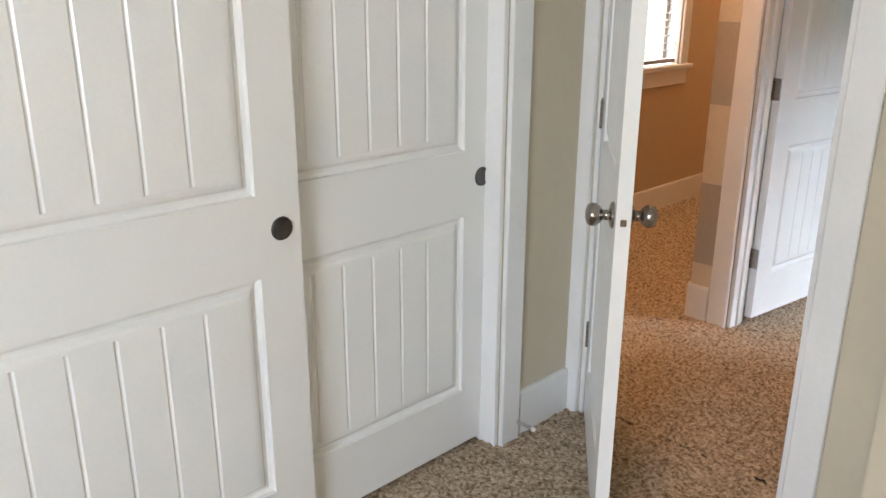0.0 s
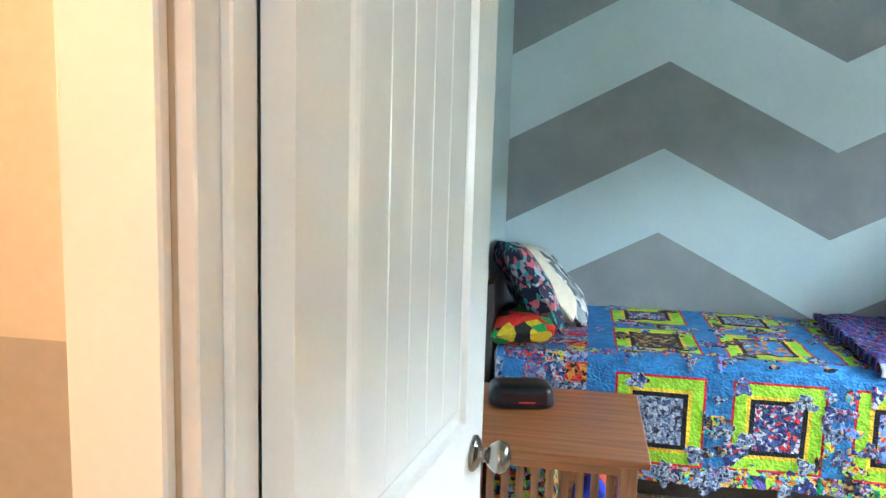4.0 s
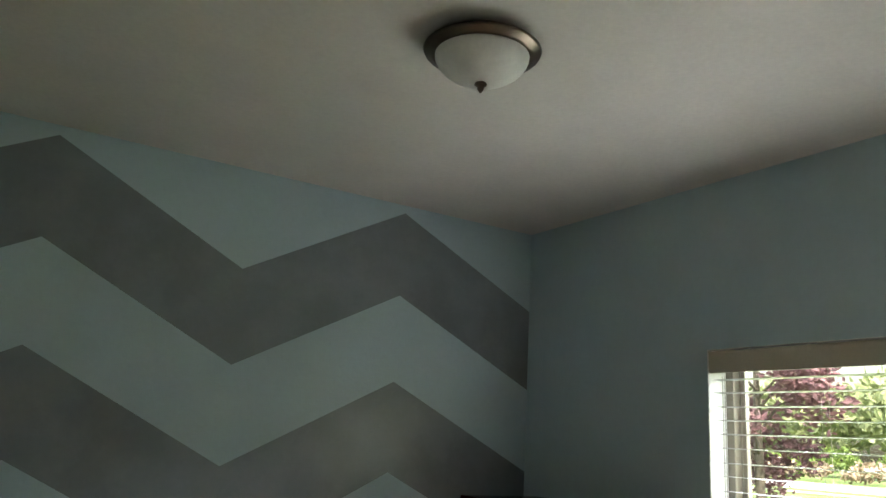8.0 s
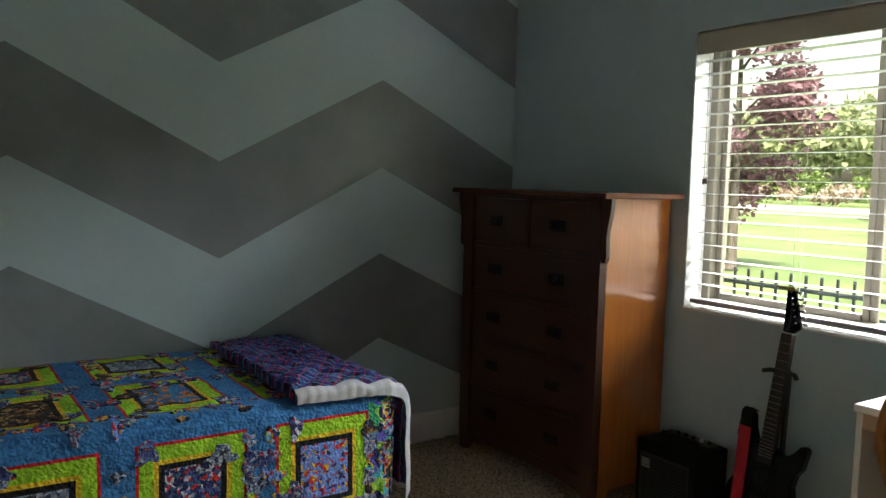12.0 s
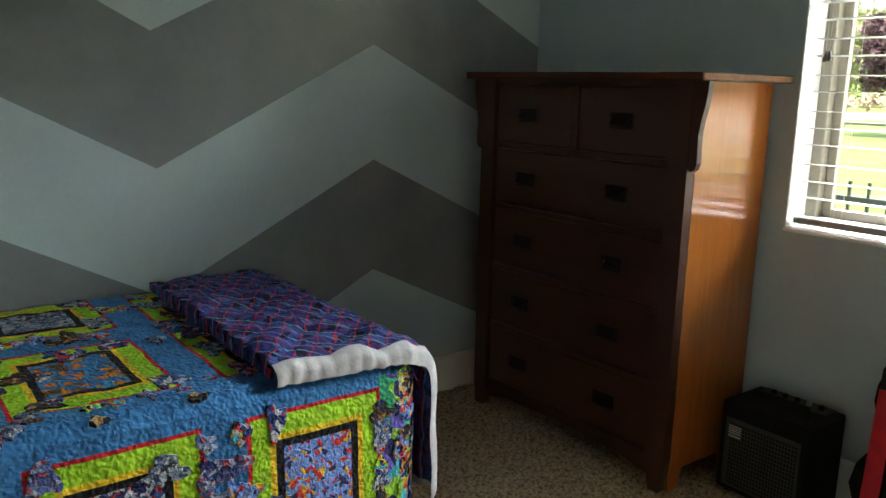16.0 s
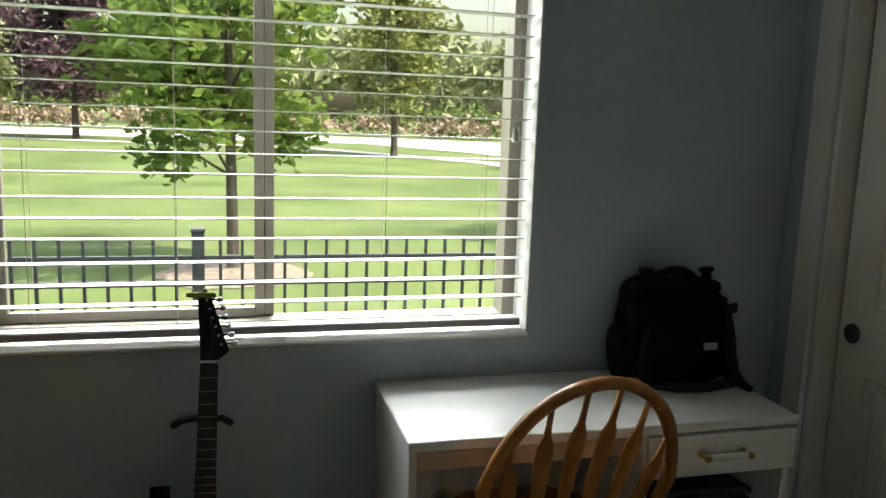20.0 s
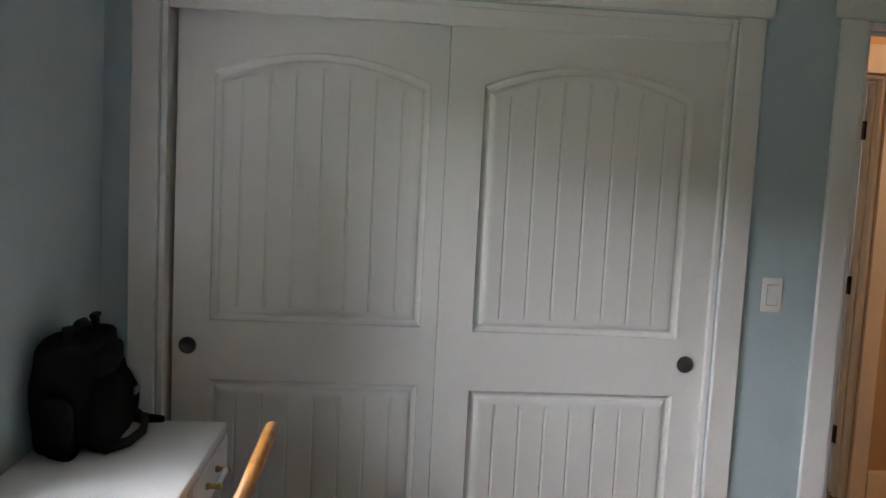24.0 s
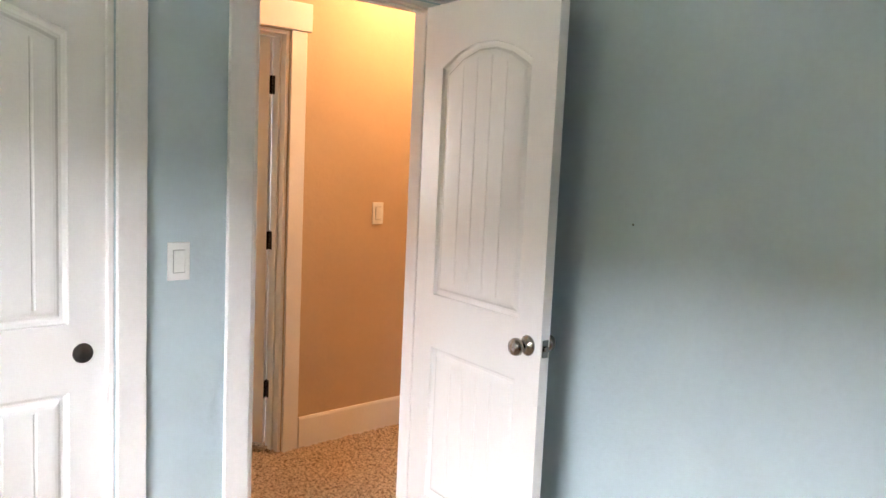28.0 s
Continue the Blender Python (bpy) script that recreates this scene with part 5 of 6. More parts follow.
q_p2 = printed("light blue print with red and gold", [(0.13, 0.22, 0.55), (0.17, 0.28, 0.60), (0.13, 0.22, 0.55), REDC, (0.13, 0.22, 0.55), GOLD_, NAVY], 84)
q_p3 = printed("grey blue sketch print", [(0.14, 0.18, 0.27), (0.23, 0.27, 0.35), (0.05, 0.07, 0.14), (0.34, 0.37, 0.43), (0.10, 0.14, 0.25), (0.02, 0.02, 0.03)], 95)
q_p4 = printed("blue print with orange patch", [(0.03, 0.14, 0.34), (0.03, 0.14, 0.34), (0.45, 0.16, 0.03), (0.04, 0.20, 0.42), (0.10, 0.06, 0.03)], 44)
q_p5 = printed("many-coloured scrap patches", [REDC, (0.30, 0.56, 0.03), NAVY, GOLD_, (0.06, 0.30, 0.45), (0.50, 0.20, 0.03), WHITE_, (0.02, 0.02, 0.02)], 80)
q_p6 = printed("green and violet scrap patches", [(0.22, 0.45, 0.05), (0.12, 0.10, 0.45), (0.03, 0.25, 0.12), (0.30, 0.50, 0.04), NAVY, (0.05, 0.30, 0.40), REDC, (0.25, 0.28, 0.40)], 22)
q_p7 = printed("dark brown figure print", [(0.03, 0.02, 0.02), (0.12, 0.05, 0.02), (0.02, 0.03, 0.06), (0.35, 0.22, 0.10), (0.02, 0.02, 0.02)], 70)
q_p8 = printed("violet and silver figure print", [(0.08, 0.11, 0.28), (0.26, 0.28, 0.37), (0.03, 0.04, 0.10), (0.14, 0.18, 0.33), (0.30, 0.05, 0.06), (0.05, 0.07, 0.2)], 85)
q_p9 = printed("orange and red patch print", [(0.45, 0.06, 0.02), (0.50, 0.20, 0.03), (0.40, 0.02, 0.03), (0.03, 0.02, 0.02)], 60)
quilt_mats = [q_blue, q_red, q_lime, q_gold, q_black, q_p1, q_p2, q_p3, q_p4, q_p5, q_p6, q_p7, q_p8, q_p9]
centres = {1: ((7,), (5,), (6,)), 2: ((11, 5), (8, 7), (5, 12))}      # prints of the drop and of the top

BX0, BX1, BY0, BY1, BZ = 0.075, 1.925, 2.475, 3.445, 0.640
RND = 0.035
bed = thing("bed", "single bed with dark headboard against the zigzag wall", "bed", standing(0, 0, BZ))
m_dkwood = wood("near-black wood", (0.030, 0.022, 0.018), (0.018, 0.013, 0.010), 0.4, 1)
m_tick = surface("mattress ticking", (0.6, 0.6, 0.58), 0.9, var=0.04)
part("headboard", boxes((0.018, 0.055, BY0 + 0.02, BY1, 0.0, 0.93), bevel=0.006), m_dkwood, bed, "near-black wooden headboard")
part("side_rail", boxes((0.055, BX1 - 0.02, BY0 + 0.045, BY0 + 0.075, 0.16, 0.32), bevel=0.004), m_dkwood, bed)
part("side_rail", boxes((0.055, BX1 - 0.02, BY1 - 0.045, BY1 - 0.015, 0.16, 0.32), bevel=0.004), m_dkwood, bed)
part("foot_rail", boxes((BX1 - 0.02, BX1 + 0.01, BY0 + 0.045, BY1 - 0.015, 0.10, 0.32), bevel=0.004), m_dkwood, bed)
for x in (BX1 - 0.05,):
    for y in (BY0 + 0.045, BY1 - 0.075):
        part("leg", boxes((x, x + 0.05, y, y + 0.06, 0.0, 0.16), bevel=0.004), m_dkwood, bed)
part("box_spring", boxes((0.06, BX1 - 0.005, BY0 + 0.03, BY1 - 0.005, 0.322, 0.42), bevel=0.02, seg=3), m_tick, bed)
part("mattress", boxes((0.06, BX1 - 0.005, BY0 + 0.03, BY1 - 0.005, 0.421, BZ - 0.010), bevel=0.03, seg=3), m_tick, bed)
part("storage_drawer", boxes((0.35, 1.60, BY0 + 0.06, BY1 - 0.05, 0.012, 0.155), bevel=0.006), m_dkwood, bed, "dark drawer under the bed")

quilt = thing("quilt", "pieced quilt of lime, yellow, black and blue blocks over the bed", "quilt")
PX = [(0.556 + 0.448 * k, 0.906 + 0.448 * k) for k in range(3)]        # block columns along the bed
PY = [(BY0 + 0.103, BY0 + 0.508), (BY0 + 0.625, BY0 + 0.962)]           # block rows on top
PDROP = (0.020, 0.385)                                                  # block row down the side
STEPS = [0.0, 0.010, 0.054, 0.068, 0.087]


def lines(lo, hi, blocks, most=0.030):
    cuts = {lo, hi}
    for a, b in blocks:
        for s in STEPS:
            cuts |= {a + s, b - s}
    cuts = sorted(c for c in cuts if lo - 1e-6 <= c <= hi + 1e-6)
    out = []
    for a, b in zip(cuts, cuts[1:]):
        k = max(1, math.ceil((b - a) / most))
        out += [a + (b - a) * i / k for i in range(k)]
    return out + [cuts[-1]]


def which(u, v, cols, rows):
    """Material slot and block number at a spot of the pieced cloth."""
    for i, (a, b) in enumerate(cols):
        for j, (c, d) in enumerate(rows):
            if a < u < b and c < v < d:
                e = min(u - a, b - u, v - c, d - v)
                s = 1
                for k in range(1, 5):
                    if e > STEPS[k]:
                        s = k + 1
                return (centres[len(rows)][i][j] if s == 5 else s), (i, j)
    return 0, None


def pieced(surf, us, vs, cols, rows, extra=None):
    """Sew the cloth: each block is a part of its own, and the sashing another."""
    groups = {}
    for u0, u1 in zip(us, us[1:]):
        for v0, v1 in zip(vs, vs[1:]):
            mi, blk = which((u0 + u1) / 2, (v0 + v1) / 2, cols, rows)
            if extra and blk is None:
                mi = extra((u0 + u1) / 2, (v0 + v1) / 2)
            groups.setdefault(blk, []).append((mi, (u0, u1, v0, v1)))
    for blk, cells in groups.items():
        bm, seen = bmesh.new(), {}

        def vert(u, v):
            key = (round(u, 5), round(v, 5))
            if key not in seen:
                seen[key] = bm.verts.new(surf(u, v))
            return seen[key]
        used = sorted({mi for mi, _ in cells})
        for mi, (u0, u1, v0, v1) in cells:
            bm.faces.new((vert(u0, v0), vert(u1, v0), vert(u1, v1), vert(u0, v1))).material_index = used.index(mi)
        ob = part("quilt_block" if blk else "sashing", bm, [quilt_mats[mi] for mi in used], quilt, "", True)


def puff(p, amp=0.006):
    return amp * noise.noise(p * 16) + 0.5 * amp * noise.noise(p * 41)


def top_at(x, y):
    p = Vector((x, y, 0))
    z = BZ + 0.012 * math.sin((x - BX0) / (BX1 - BX0) * math.pi) + puff(p)
    e = min(max((RND - (y - BY0)) / RND, 0), 1)
    f = min(max((RND - (BX1 - x)) / RND, 0), 1)
    z -= RND * (1 - math.sqrt(max(0.0, 1 - e * e))) * 0.9 + RND * (1 - math.sqrt(max(0.0, 1 - f * f))) * 0.9
    return Vector((x, y, z))


SL = BX1 - 0.06                                      # the drop runs straight so far, then turns round the foot
ARC = 0.06 * math.pi / 2


def drop_at(s, d):
    if s < SL:
        base, n = Vector((s, BY0, 0)), Vector((0, -1, 0))
    elif s < SL + ARC:
        a = (s - SL) / 0.06
        n = Vector((math.sin(a), -math.cos(a), 0))
        base = Vector((SL, BY0 + 0.06, 0)) + n * 0.06
    else:
        base, n = Vector((BX1, BY0 + 0.06 + s - SL - ARC, 0)), Vector((1, 0, 0))
    p = Vector((s * 0.9, d, 0.3))
    wave = 0.020 * (d / 0.55) * math.sin(s * 9.0 + 0.8 * math.sin(s * 3)) + 0.012 * (d / 0.5) ** 2
    q = base + n * (0.004 + wave + 0.6 * puff(p) + 0.012 * min(1, d / 0.08))
    q.z = BZ - RND * 0.9 - d * 0.985
    if d < 0.001:
        q = base.copy()
        q.z = top_at(min(q.x, BX1), max(q.y, BY0)).z
    return q


def head_strip(u, v):
    """Scrap columns towards the pillows: blue, red-centred patches and prints."""
    if u > 0.455:
        return 0
    k = int(v * 13)
    if u > 0.365:
        return (7, 1, 12, 9, 13)[k % 5]
    return (12, 5, 9, 7, 0)[(k * 2 + int(u * 11)) % 5]


def scraps(s, d):
    if s < 0.515:
        return head_strip(s, d + 3)
    if d > 0.392 or s > 1.815:
        return 9 if d > 0.392 else (10 if int(s * 14) % 2 or int(d * 9) % 2 else 9)
    return 0


def scraps_top(x, y):
    return 10 if x > 1.90 else (head_strip(x, y) if x < 0.515 else 0)


pieced(top_at, lines(BX0, BX1, PX), lines(BY0, BY1, PY), PX, PY, scraps_top)
pieced(drop_at, lines(BX0, SL + ARC + 0.90, PX), lines(0.0, 0.455, [PDROP]), PX, [PDROP], scraps)
rng = random.Random(11)


def applique(where, u, v, r, slot):
    """A ragged cut-out stitched on the quilt, a little proud of it."""
    bm = bmesh.new()
    k = 17
    ring = []
    wide, turn = rng.uniform(0.6, 1.35), rng.uniform(0, 3)
    for i in range(k):
        a = 2 * math.pi * i / k
        rr = r * rng.uniform(0.72, 1.12)
        rr *= 1 + 0.28 * math.sin(3 * a + turn)
        ring.append((u + rr * wide * math.cos(a), v + rr / wide * math.sin(a)))
    lift = Vector((0, 0, 0.004)) if where is top_at else Vector((0, -0.005, 0))
    c = bm.verts.new(where(u, v) + lift * 1.5)
    vs = [bm.verts.new(where(a, max(0.002, b) if where is drop_at else b) + lift) for a, b in ring]
    ws = [bm.verts.new(where(a, max(0.002, b) if where is drop_at else b) - lift) for a, b in ring]
    for i in range(k):
        j = (i + 1) % k
        bm.faces.new((c, vs[i], vs[j]))
        bm.faces.new((vs[i], ws[i], ws[j], vs[j]))
    part("applique", bm, quilt_mats[slot], quilt)


for i, (a, b) in enumerate(PX):
    for c, d, where in ((PY[0][0], PY[0][1], top_at), (PY[1][0], PY[1][1], top_at), (PDROP[0], PDROP[1], drop_at)):
        spots = [(a + 0.05, c + 0.03), (b - 0.06, c + 0.05), (a + 0.04, d - 0.05), (b - 0.05, d - 0.04), (b + 0.05, (c + d) / 2), ((a + b) / 2 + 0.03, d + 0.045), (a + 0.06, (c + d) / 2 + 0.04), (b + 0.05, d + 0.04)]
        for u, v in spots:
            u, v = u + rng.uniform(-0.03, 0.03), v + rng.uniform(-0.025, 0.025)
            if rng.random() < 0.2 or (where is top_at and (u > 1.56 or v > BY1 - 0.03)) or (where is drop_at and u > 1.83):
                continue
            applique(where, u, v, rng.uniform(0.028, 0.052), rng.choice((7, 11, 5, 9, 7, 11, 12)))
            if rng.random() < 0.6 and u < 1.5:
                applique(where, u + rng.uniform(0.02, 0.045), v + rng.uniform(-0.02, 0.02), rng.uniform(0.016, 0.030), rng.choice((7, 11, 5, 12)))
for i in range(60):
    u = rng.uniform(0.45, 1.50)
    applique(top_at, u, BY0 + rng.choice((0.05, 0.56, 0.60, 0.10, 0.45)) + rng.uniform(-0.03, 0.03), rng.uniform(0.014, 0.030), rng.choice((7, 11, 5, 12, 9, 6)))
for i in range(44):
    k = rng.randrange(3)
    applique(drop_at, min(1.80, PX[k][1] + rng.uniform(0.0, 0.10)), rng.uniform(0.03, 0.37), rng.uniform(0.014, 0.030), rng.choice((7, 11, 5, 12, 9, 6)))
for i in range(34):
    applique(drop_at, 0.13 + i * 0.051, 0.420 + rng.uniform(-0.02, 0.01), rng.uniform(0.022, 0.042), rng.choice((5, 6, 7, 9, 11, 12, 10)))
for i in range(22):
    applique(drop_at, 1.885 + rng.uniform(-0.03, 0.10), 0.03 + i * 0.019, rng.uniform(0.018, 0.034), rng.choice((5, 6, 10, 9, 2, 11, 12)))

# folded blanket across the foot
m_plaid = printed("navy and violet crazy patch cotton", [(0.045, 0.050, 0.22), (0.030, 0.045, 0.20), (0.075, 0.040, 0.18), (0.055, 0.085, 0.28), (0.090, 0.030, 0.15), (0.022, 0.022, 0.10), (0.012, 0.012, 0.035)], 40, bump=0.008, bscale=45, lines=((0.42, 0.03, 0.07), (0.12, 0.32, 0.42)))
m_fleece = surface("white cotton binding", (0.46, 0.46, 0.49), 0.85, var=0.04, scale=22, grain=0.04, gscale=150, bump=0.002, bscale=90, spec=0.2)
bk = thing("folded_blanket", "folded violet patchwork blanket with white fleece edge on the quilt", "blanket")


def fold_at(u, v, lift):
    """u: 0 at the edge towards the head, on over the foot and down; v: 0 at the room side to 1 at the wall."""
    skew = 0.035 * (1 - v)
    g = u * 14.0 + math.sin(v * 5) * 0.3
    w_ = v * 12.5
    quilted = (abs(math.sin((g + w_) * 1.5708)) * abs(math.sin((g - w_) * 1.5708))) ** 0.5
    x = 1.545 + u
    y = BY0 + 0.012 + v * (BY1 - BY0 - 0.015) - 0.02 * (u / 0.45) * (1 - v)
    z = top_at(min(x, BX1 - 0.002), max(y, BY0 + 0.036)).z + 0.006
    over = 1.545 + u - (BX1 + 0.01)
    if over > 0:
        a = min(over / 0.04, math.pi / 2)
        x = BX1 + 0.01 + 0.04 * math.sin(a) * 0.7
        z = z - 0.04 * (1 - math.cos(a)) - max(0, over - 0.04 * math.pi / 2)
    p = Vector((u * 1.3, v, 0.7))
    z += lift * (0.75 + 0.25 * math.sin(v * math.pi)) + (0.016 * noise.noise(p * 6) + 0.013 * quilted) * (lift > 0.030)
    if over > 0:
        x += lift * 0.45 + 0.006 * noise.noise(p * 7)
    return Vector((x - skew * 0.4, y, z))


bm = bmesh.new()
nu, nv = 64, 84
UL = 0.80
top = [[bm.verts.new(fold_at(UL * i / nu, j / nv, 0.034)) for j in range(nv + 1)] for i in range(nu + 1)]
for i in range(nu):
    for j in range(nv):
        bm.faces.new((top[i][j], top[i + 1][j], top[i + 1][j + 1], top[i][j + 1]))
low = [[bm.verts.new(fold_at(UL * i / nu, j / nv, 0.020)) for j in (0, nv)] for i in range(nu + 1)]
low0 = [bm.verts.new(fold_at(0, j / nv, 0.0)) for j in range(nv + 1)]
for j in range(nv):
    bm.faces.new((top[0][j], top[0][j + 1], low0[j + 1], low0[j]))
part("cover", bm, m_plaid, bk, "violet crazy-patch cotton cover", True)
bm = bmesh.new()
rows = []
for i in range(nu + 1):
    u = UL * i / nu
    a, b = fold_at(u, 0.0, 0.036), fold_at(u, 0.010 if u < 0.36 else 0.008, 0.040)
    pl = math.sin(u * 165) * (0.7 + 0.3 * math.sin(u * 31))
    hang = 0.020 if u < 0.37 else 0.012
    out = Vector((0, -0.024 - 0.006 * pl, 0)) if u < 0.37 else Vector((0.004, -0.012, 0))
    low_ = fold_at(u, 0.0, 0.0)
    rows.append([bm.verts.new(p) for p in (b + Vector((0, 0, 0.002)), a + Vector((0, 0, 0.005 + 0.002 * pl)), a + out * 0.7 + Vector((0, 0, -0.004 + 0.002 * pl)), a + out + Vector((0, 0, -hang + 0.003 * pl)), low_ + out * 0.85 + Vector((0, 0, -0.4 * hang)))])
for r, s in zip(rows, rows[1:]):
    for k in range(4):
        bm.faces.new((r[k], s[k], s[k + 1], r[k + 1]))
part("fleece_edge", bm, m_fleece, bk, "white ruffled fleece edge", True)
bm = bmesh.new()
rows = []
for j in range(nv + 1):
    v = j / nv
    a = fold_at(UL, v, 0.036)
    rows.append([bm.verts.new(a + Vector(o)) for o in ((0.004, 0, 0.03), (0.012, 0, 0.0), (0.008, 0, -0.016 + 0.004 * math.sin(v * 60)), (-0.006, 0, -0.012), (-0.010, 0, 0.01))])
for r, s in zip(rows, rows[1:]):
    for k in range(4):
        bm.faces.new((r[k], s[k], s[k + 1], r[k + 1]))
part("fleece_hem", bm, m_fleece, bk, "white fleece hem", True)


# ---- pillows ----
def pillow(name, label, w, l, t, material, m, seed=1):
    """A stuffed pillow, w by l, with pinched corners; lies in its own x-y plane."""
    bm = bmesh.new()
    n = 18
    for sg in (1, -1):
        g = []
        for i in range(n + 1):
            row = []
            for j in range(n + 1):
                u, v = 2 * i / n - 1, 2 * j / n - 1
                hgt = t / 2 * max(0.0, (1 - u ** 4) * (1 - v ** 4)) ** 0.55
                k = 1 - 0.07 * (u * u * v * v) - 0.04 * (1 - abs(u)) * 0
                p = Vector((u * w / 2 * (1 - 0.06 * v * v), v * l / 2 * (1 - 0.06 * u * u), sg * hgt))
                p += Vector((0, 0, 1)) * 0.016 * noise.noise(p * 7 + Vector((seed, 0, sg)))
                row.append(bm.verts.new(p))
            g.append(row)
        for i in range(n):
            for j in range(n):
                bm.faces.new((g[i][j], g[i + 1][j], g[i + 1][j + 1], g[i][j + 1]))
    bmesh.ops.remove_doubles(bm, verts=bm.verts, dist=0.0005)
    ob = part(name, bm, material, None, "", True)
    ob.matrix_basis = m
    return tagged(ob, label, "pillow")


m_pdark = printed("navy pillow print with pink and teal", [(0.02, 0.025, 0.05), (0.02, 0.025, 0.05), (0.45, 0.10, 0.13), (0.02, 0.025, 0.05), (0.05, 0.28, 0.30), (0.02, 0.02, 0.04), (0.30, 0.33, 0.38)], 46, bump=0.002)
m_pcream = cloth("cream pillow case", (0.60, 0.54, 0.42), 0.05, 0.003, 30, 0.05)
m_pgrey = printed("grey and white striped sketch print", [(0.10, 0.12, 0.13), (0.45, 0.46, 0.46), (0.60, 0.60, 0.58), (0.20, 0.23, 0.25), (0.05, 0.06, 0.07)], 26, bump=0.002)
m_pbright = printed("red, yellow and green bold print", [(0.50, 0.02, 0.02), (0.55, 0.38, 0.02), (0.03, 0.22, 0.05), (0.02, 0.02, 0.02), (0.40, 0.02, 0.02), (0.03, 0.16, 0.05), (0.45, 0.03, 0.02), (0.02, 0.02, 0.02)], 15, bump=0.002)
pillow("pillow", "pillow in bold red, yellow and green print against the headboard", 0.28, 0.50, 0.14, m_pbright, pose(0.175, 2.715, 0.712, 0, -10, 0), 3)
pillow("pillow", "navy pillow with pink and teal print leaning on the headboard", 0.42, 0.56, 0.14, m_pdark, pose(0.168, 2.780, 0.862, -8, 60, 8), 1)
pillow("pillow", "cream pillow leaning on the stack", 0.40, 0.52, 0.16, m_pcream, pose(0.218, 2.870, 0.862, -5, 50, 6), 2)
pillow("pillow", "grey and white striped pillow at the front of the stack", 0.40, 0.54, 0.15, m_pgrey, pose(0.278, 2.990, 0.828, 0, 46, 4), 5)

# ---- end table ----
m_tab_x = wood("medium brown oak, long grain", (0.30, 0.108, 0.034), (0.20, 0.068, 0.021), 0.36, 0, 0.1, 7)
m_tab_v = wood("medium brown oak, upright grain", (0.27, 0.11, 0.040), (0.17, 0.066, 0.024), 0.4, 2, 0.1)
et = thing("end_table", "brown oak mission end table with slatted sides beside the bed", "end table", standing(0.020, 1.735, 0.515))
tw, td, th = 0.620, 0.690, 0.515
part("top", boxes((0, tw, 0, td, th - 0.026, th), bevel=0.004), m_tab_x, et)
for x in (0.035, tw - 0.090):
    for y in (0.030, td - 0.085):
        part("leg", boxes((x, x + 0.055, y, y + 0.055, 0, th - 0.026), bevel=0.003), m_tab_v, et)
for y in (0.045, td - 0.070):
    part("apron", boxes((0.090, tw - 0.090, y, y + 0.022, th - 0.075, th - 0.027), bevel=0.002), m_tab_x, et)
    part("lower_rail", boxes((0.090, tw - 0.090, y, y + 0.022, 0.150, 0.205), bevel=0.002), m_tab_x, et)
    for k in range(9):
        x = 0.118 + k * (tw - 0.236) / 8
        part("slat", boxes((x - 0.013, x + 0.013, y + 0.005, y + 0.017, 0.205, th - 0.075), bevel=0.001), m_tab_v, et)
for x in (0.050, tw - 0.072):
    part("apron", boxes((x, x + 0.022, 0.085, td - 0.085, th - 0.075, th - 0.027), bevel=0.002), m_tab_x, et)
    part("lower_rail", boxes((x, x + 0.022, 0.085, td - 0.085, 0.150, 0.205), bevel=0.002), m_tab_x, et)
part("shelf", boxes((0.072, tw - 0.072, 0.067, td - 0.070, 0.170, 0.186)), m_tab_x, et)
m_shell = surface("black plastic", (0.006, 0.006, 0.007), 0.35, var=0.1, spec=0.25)
rd = thing("radio", "black rounded clock radio on the end table", "radio", pose(0.200, 2.190, 0.515, 0, 0, 12) @ Matrix.Diagonal((0.86, 0.9, 0.86, 1)))
part("case", soft_box(0.29, 0.17, 0.105, 5.0, 0.10, 3, 0.002, 8), m_shell, rd, "", True)
part("front_panel", boxes((-0.10, 0.10, -0.083, -0.077, 0.030, 0.075), bevel=0.002), surface("smoked panel", (0.02, 0.01, 0.01), 0.1), rd)
part("red_mark", boxes((-0.02, 0.05, -0.0855, -0.083, 0.034, 0.038)), m_red, rd, "small red print bar")
m_bluec = cloth("bright blue cloth", (0.04, 0.06, 0.50), 0.05, 0.003, 30)
m_orange = surface("orange red plastic", (0.75, 0.09, 0.02), 0.35)
cb = part("blue_cloth", soft_box(0.15, 0.20, 0.14, 2.2, 0.35, 4, 0.06, 10), m_bluec, None, "", True)
cb.matrix_basis = pose(0.470, 1.93, 0.216, 0, 0, 20)
tagged(cb, "crumpled bright blue cloth on the table shelf", "cloth")
ob = part("toy_ball", soft_box(0.12, 0.12, 0.12, 2.0, 0.0, 6, 0.004, 8), m_orange, None, "", True)
ob.matrix_basis = pose(0.500, 2.13, 0.216)
tagged(ob, "orange red plastic ball on the table shelf", "toy")
ob = part("toy_bin", soft_box(0.24, 0.30, 0.20, 5, 0.05, 9, 0.02, 8), q_p5, None, "", True)
ob.matrix_basis = pose(0.230, 2.10, 0.216)
tagged(ob, "many-coloured soft bag on the table shelf", "bag")
cup = thing("cup", "small white cup on the table shelf", "cup", pose(0.372, 1.86, 0.216))
part("bowl", lathe([(0.022, 0.0), (0.028, 0.004), (0.032, 0.07), (0.029, 0.07), (0.026, 0.008), (0.001, 0.006)], 18), m_plastic, cup, "", True)
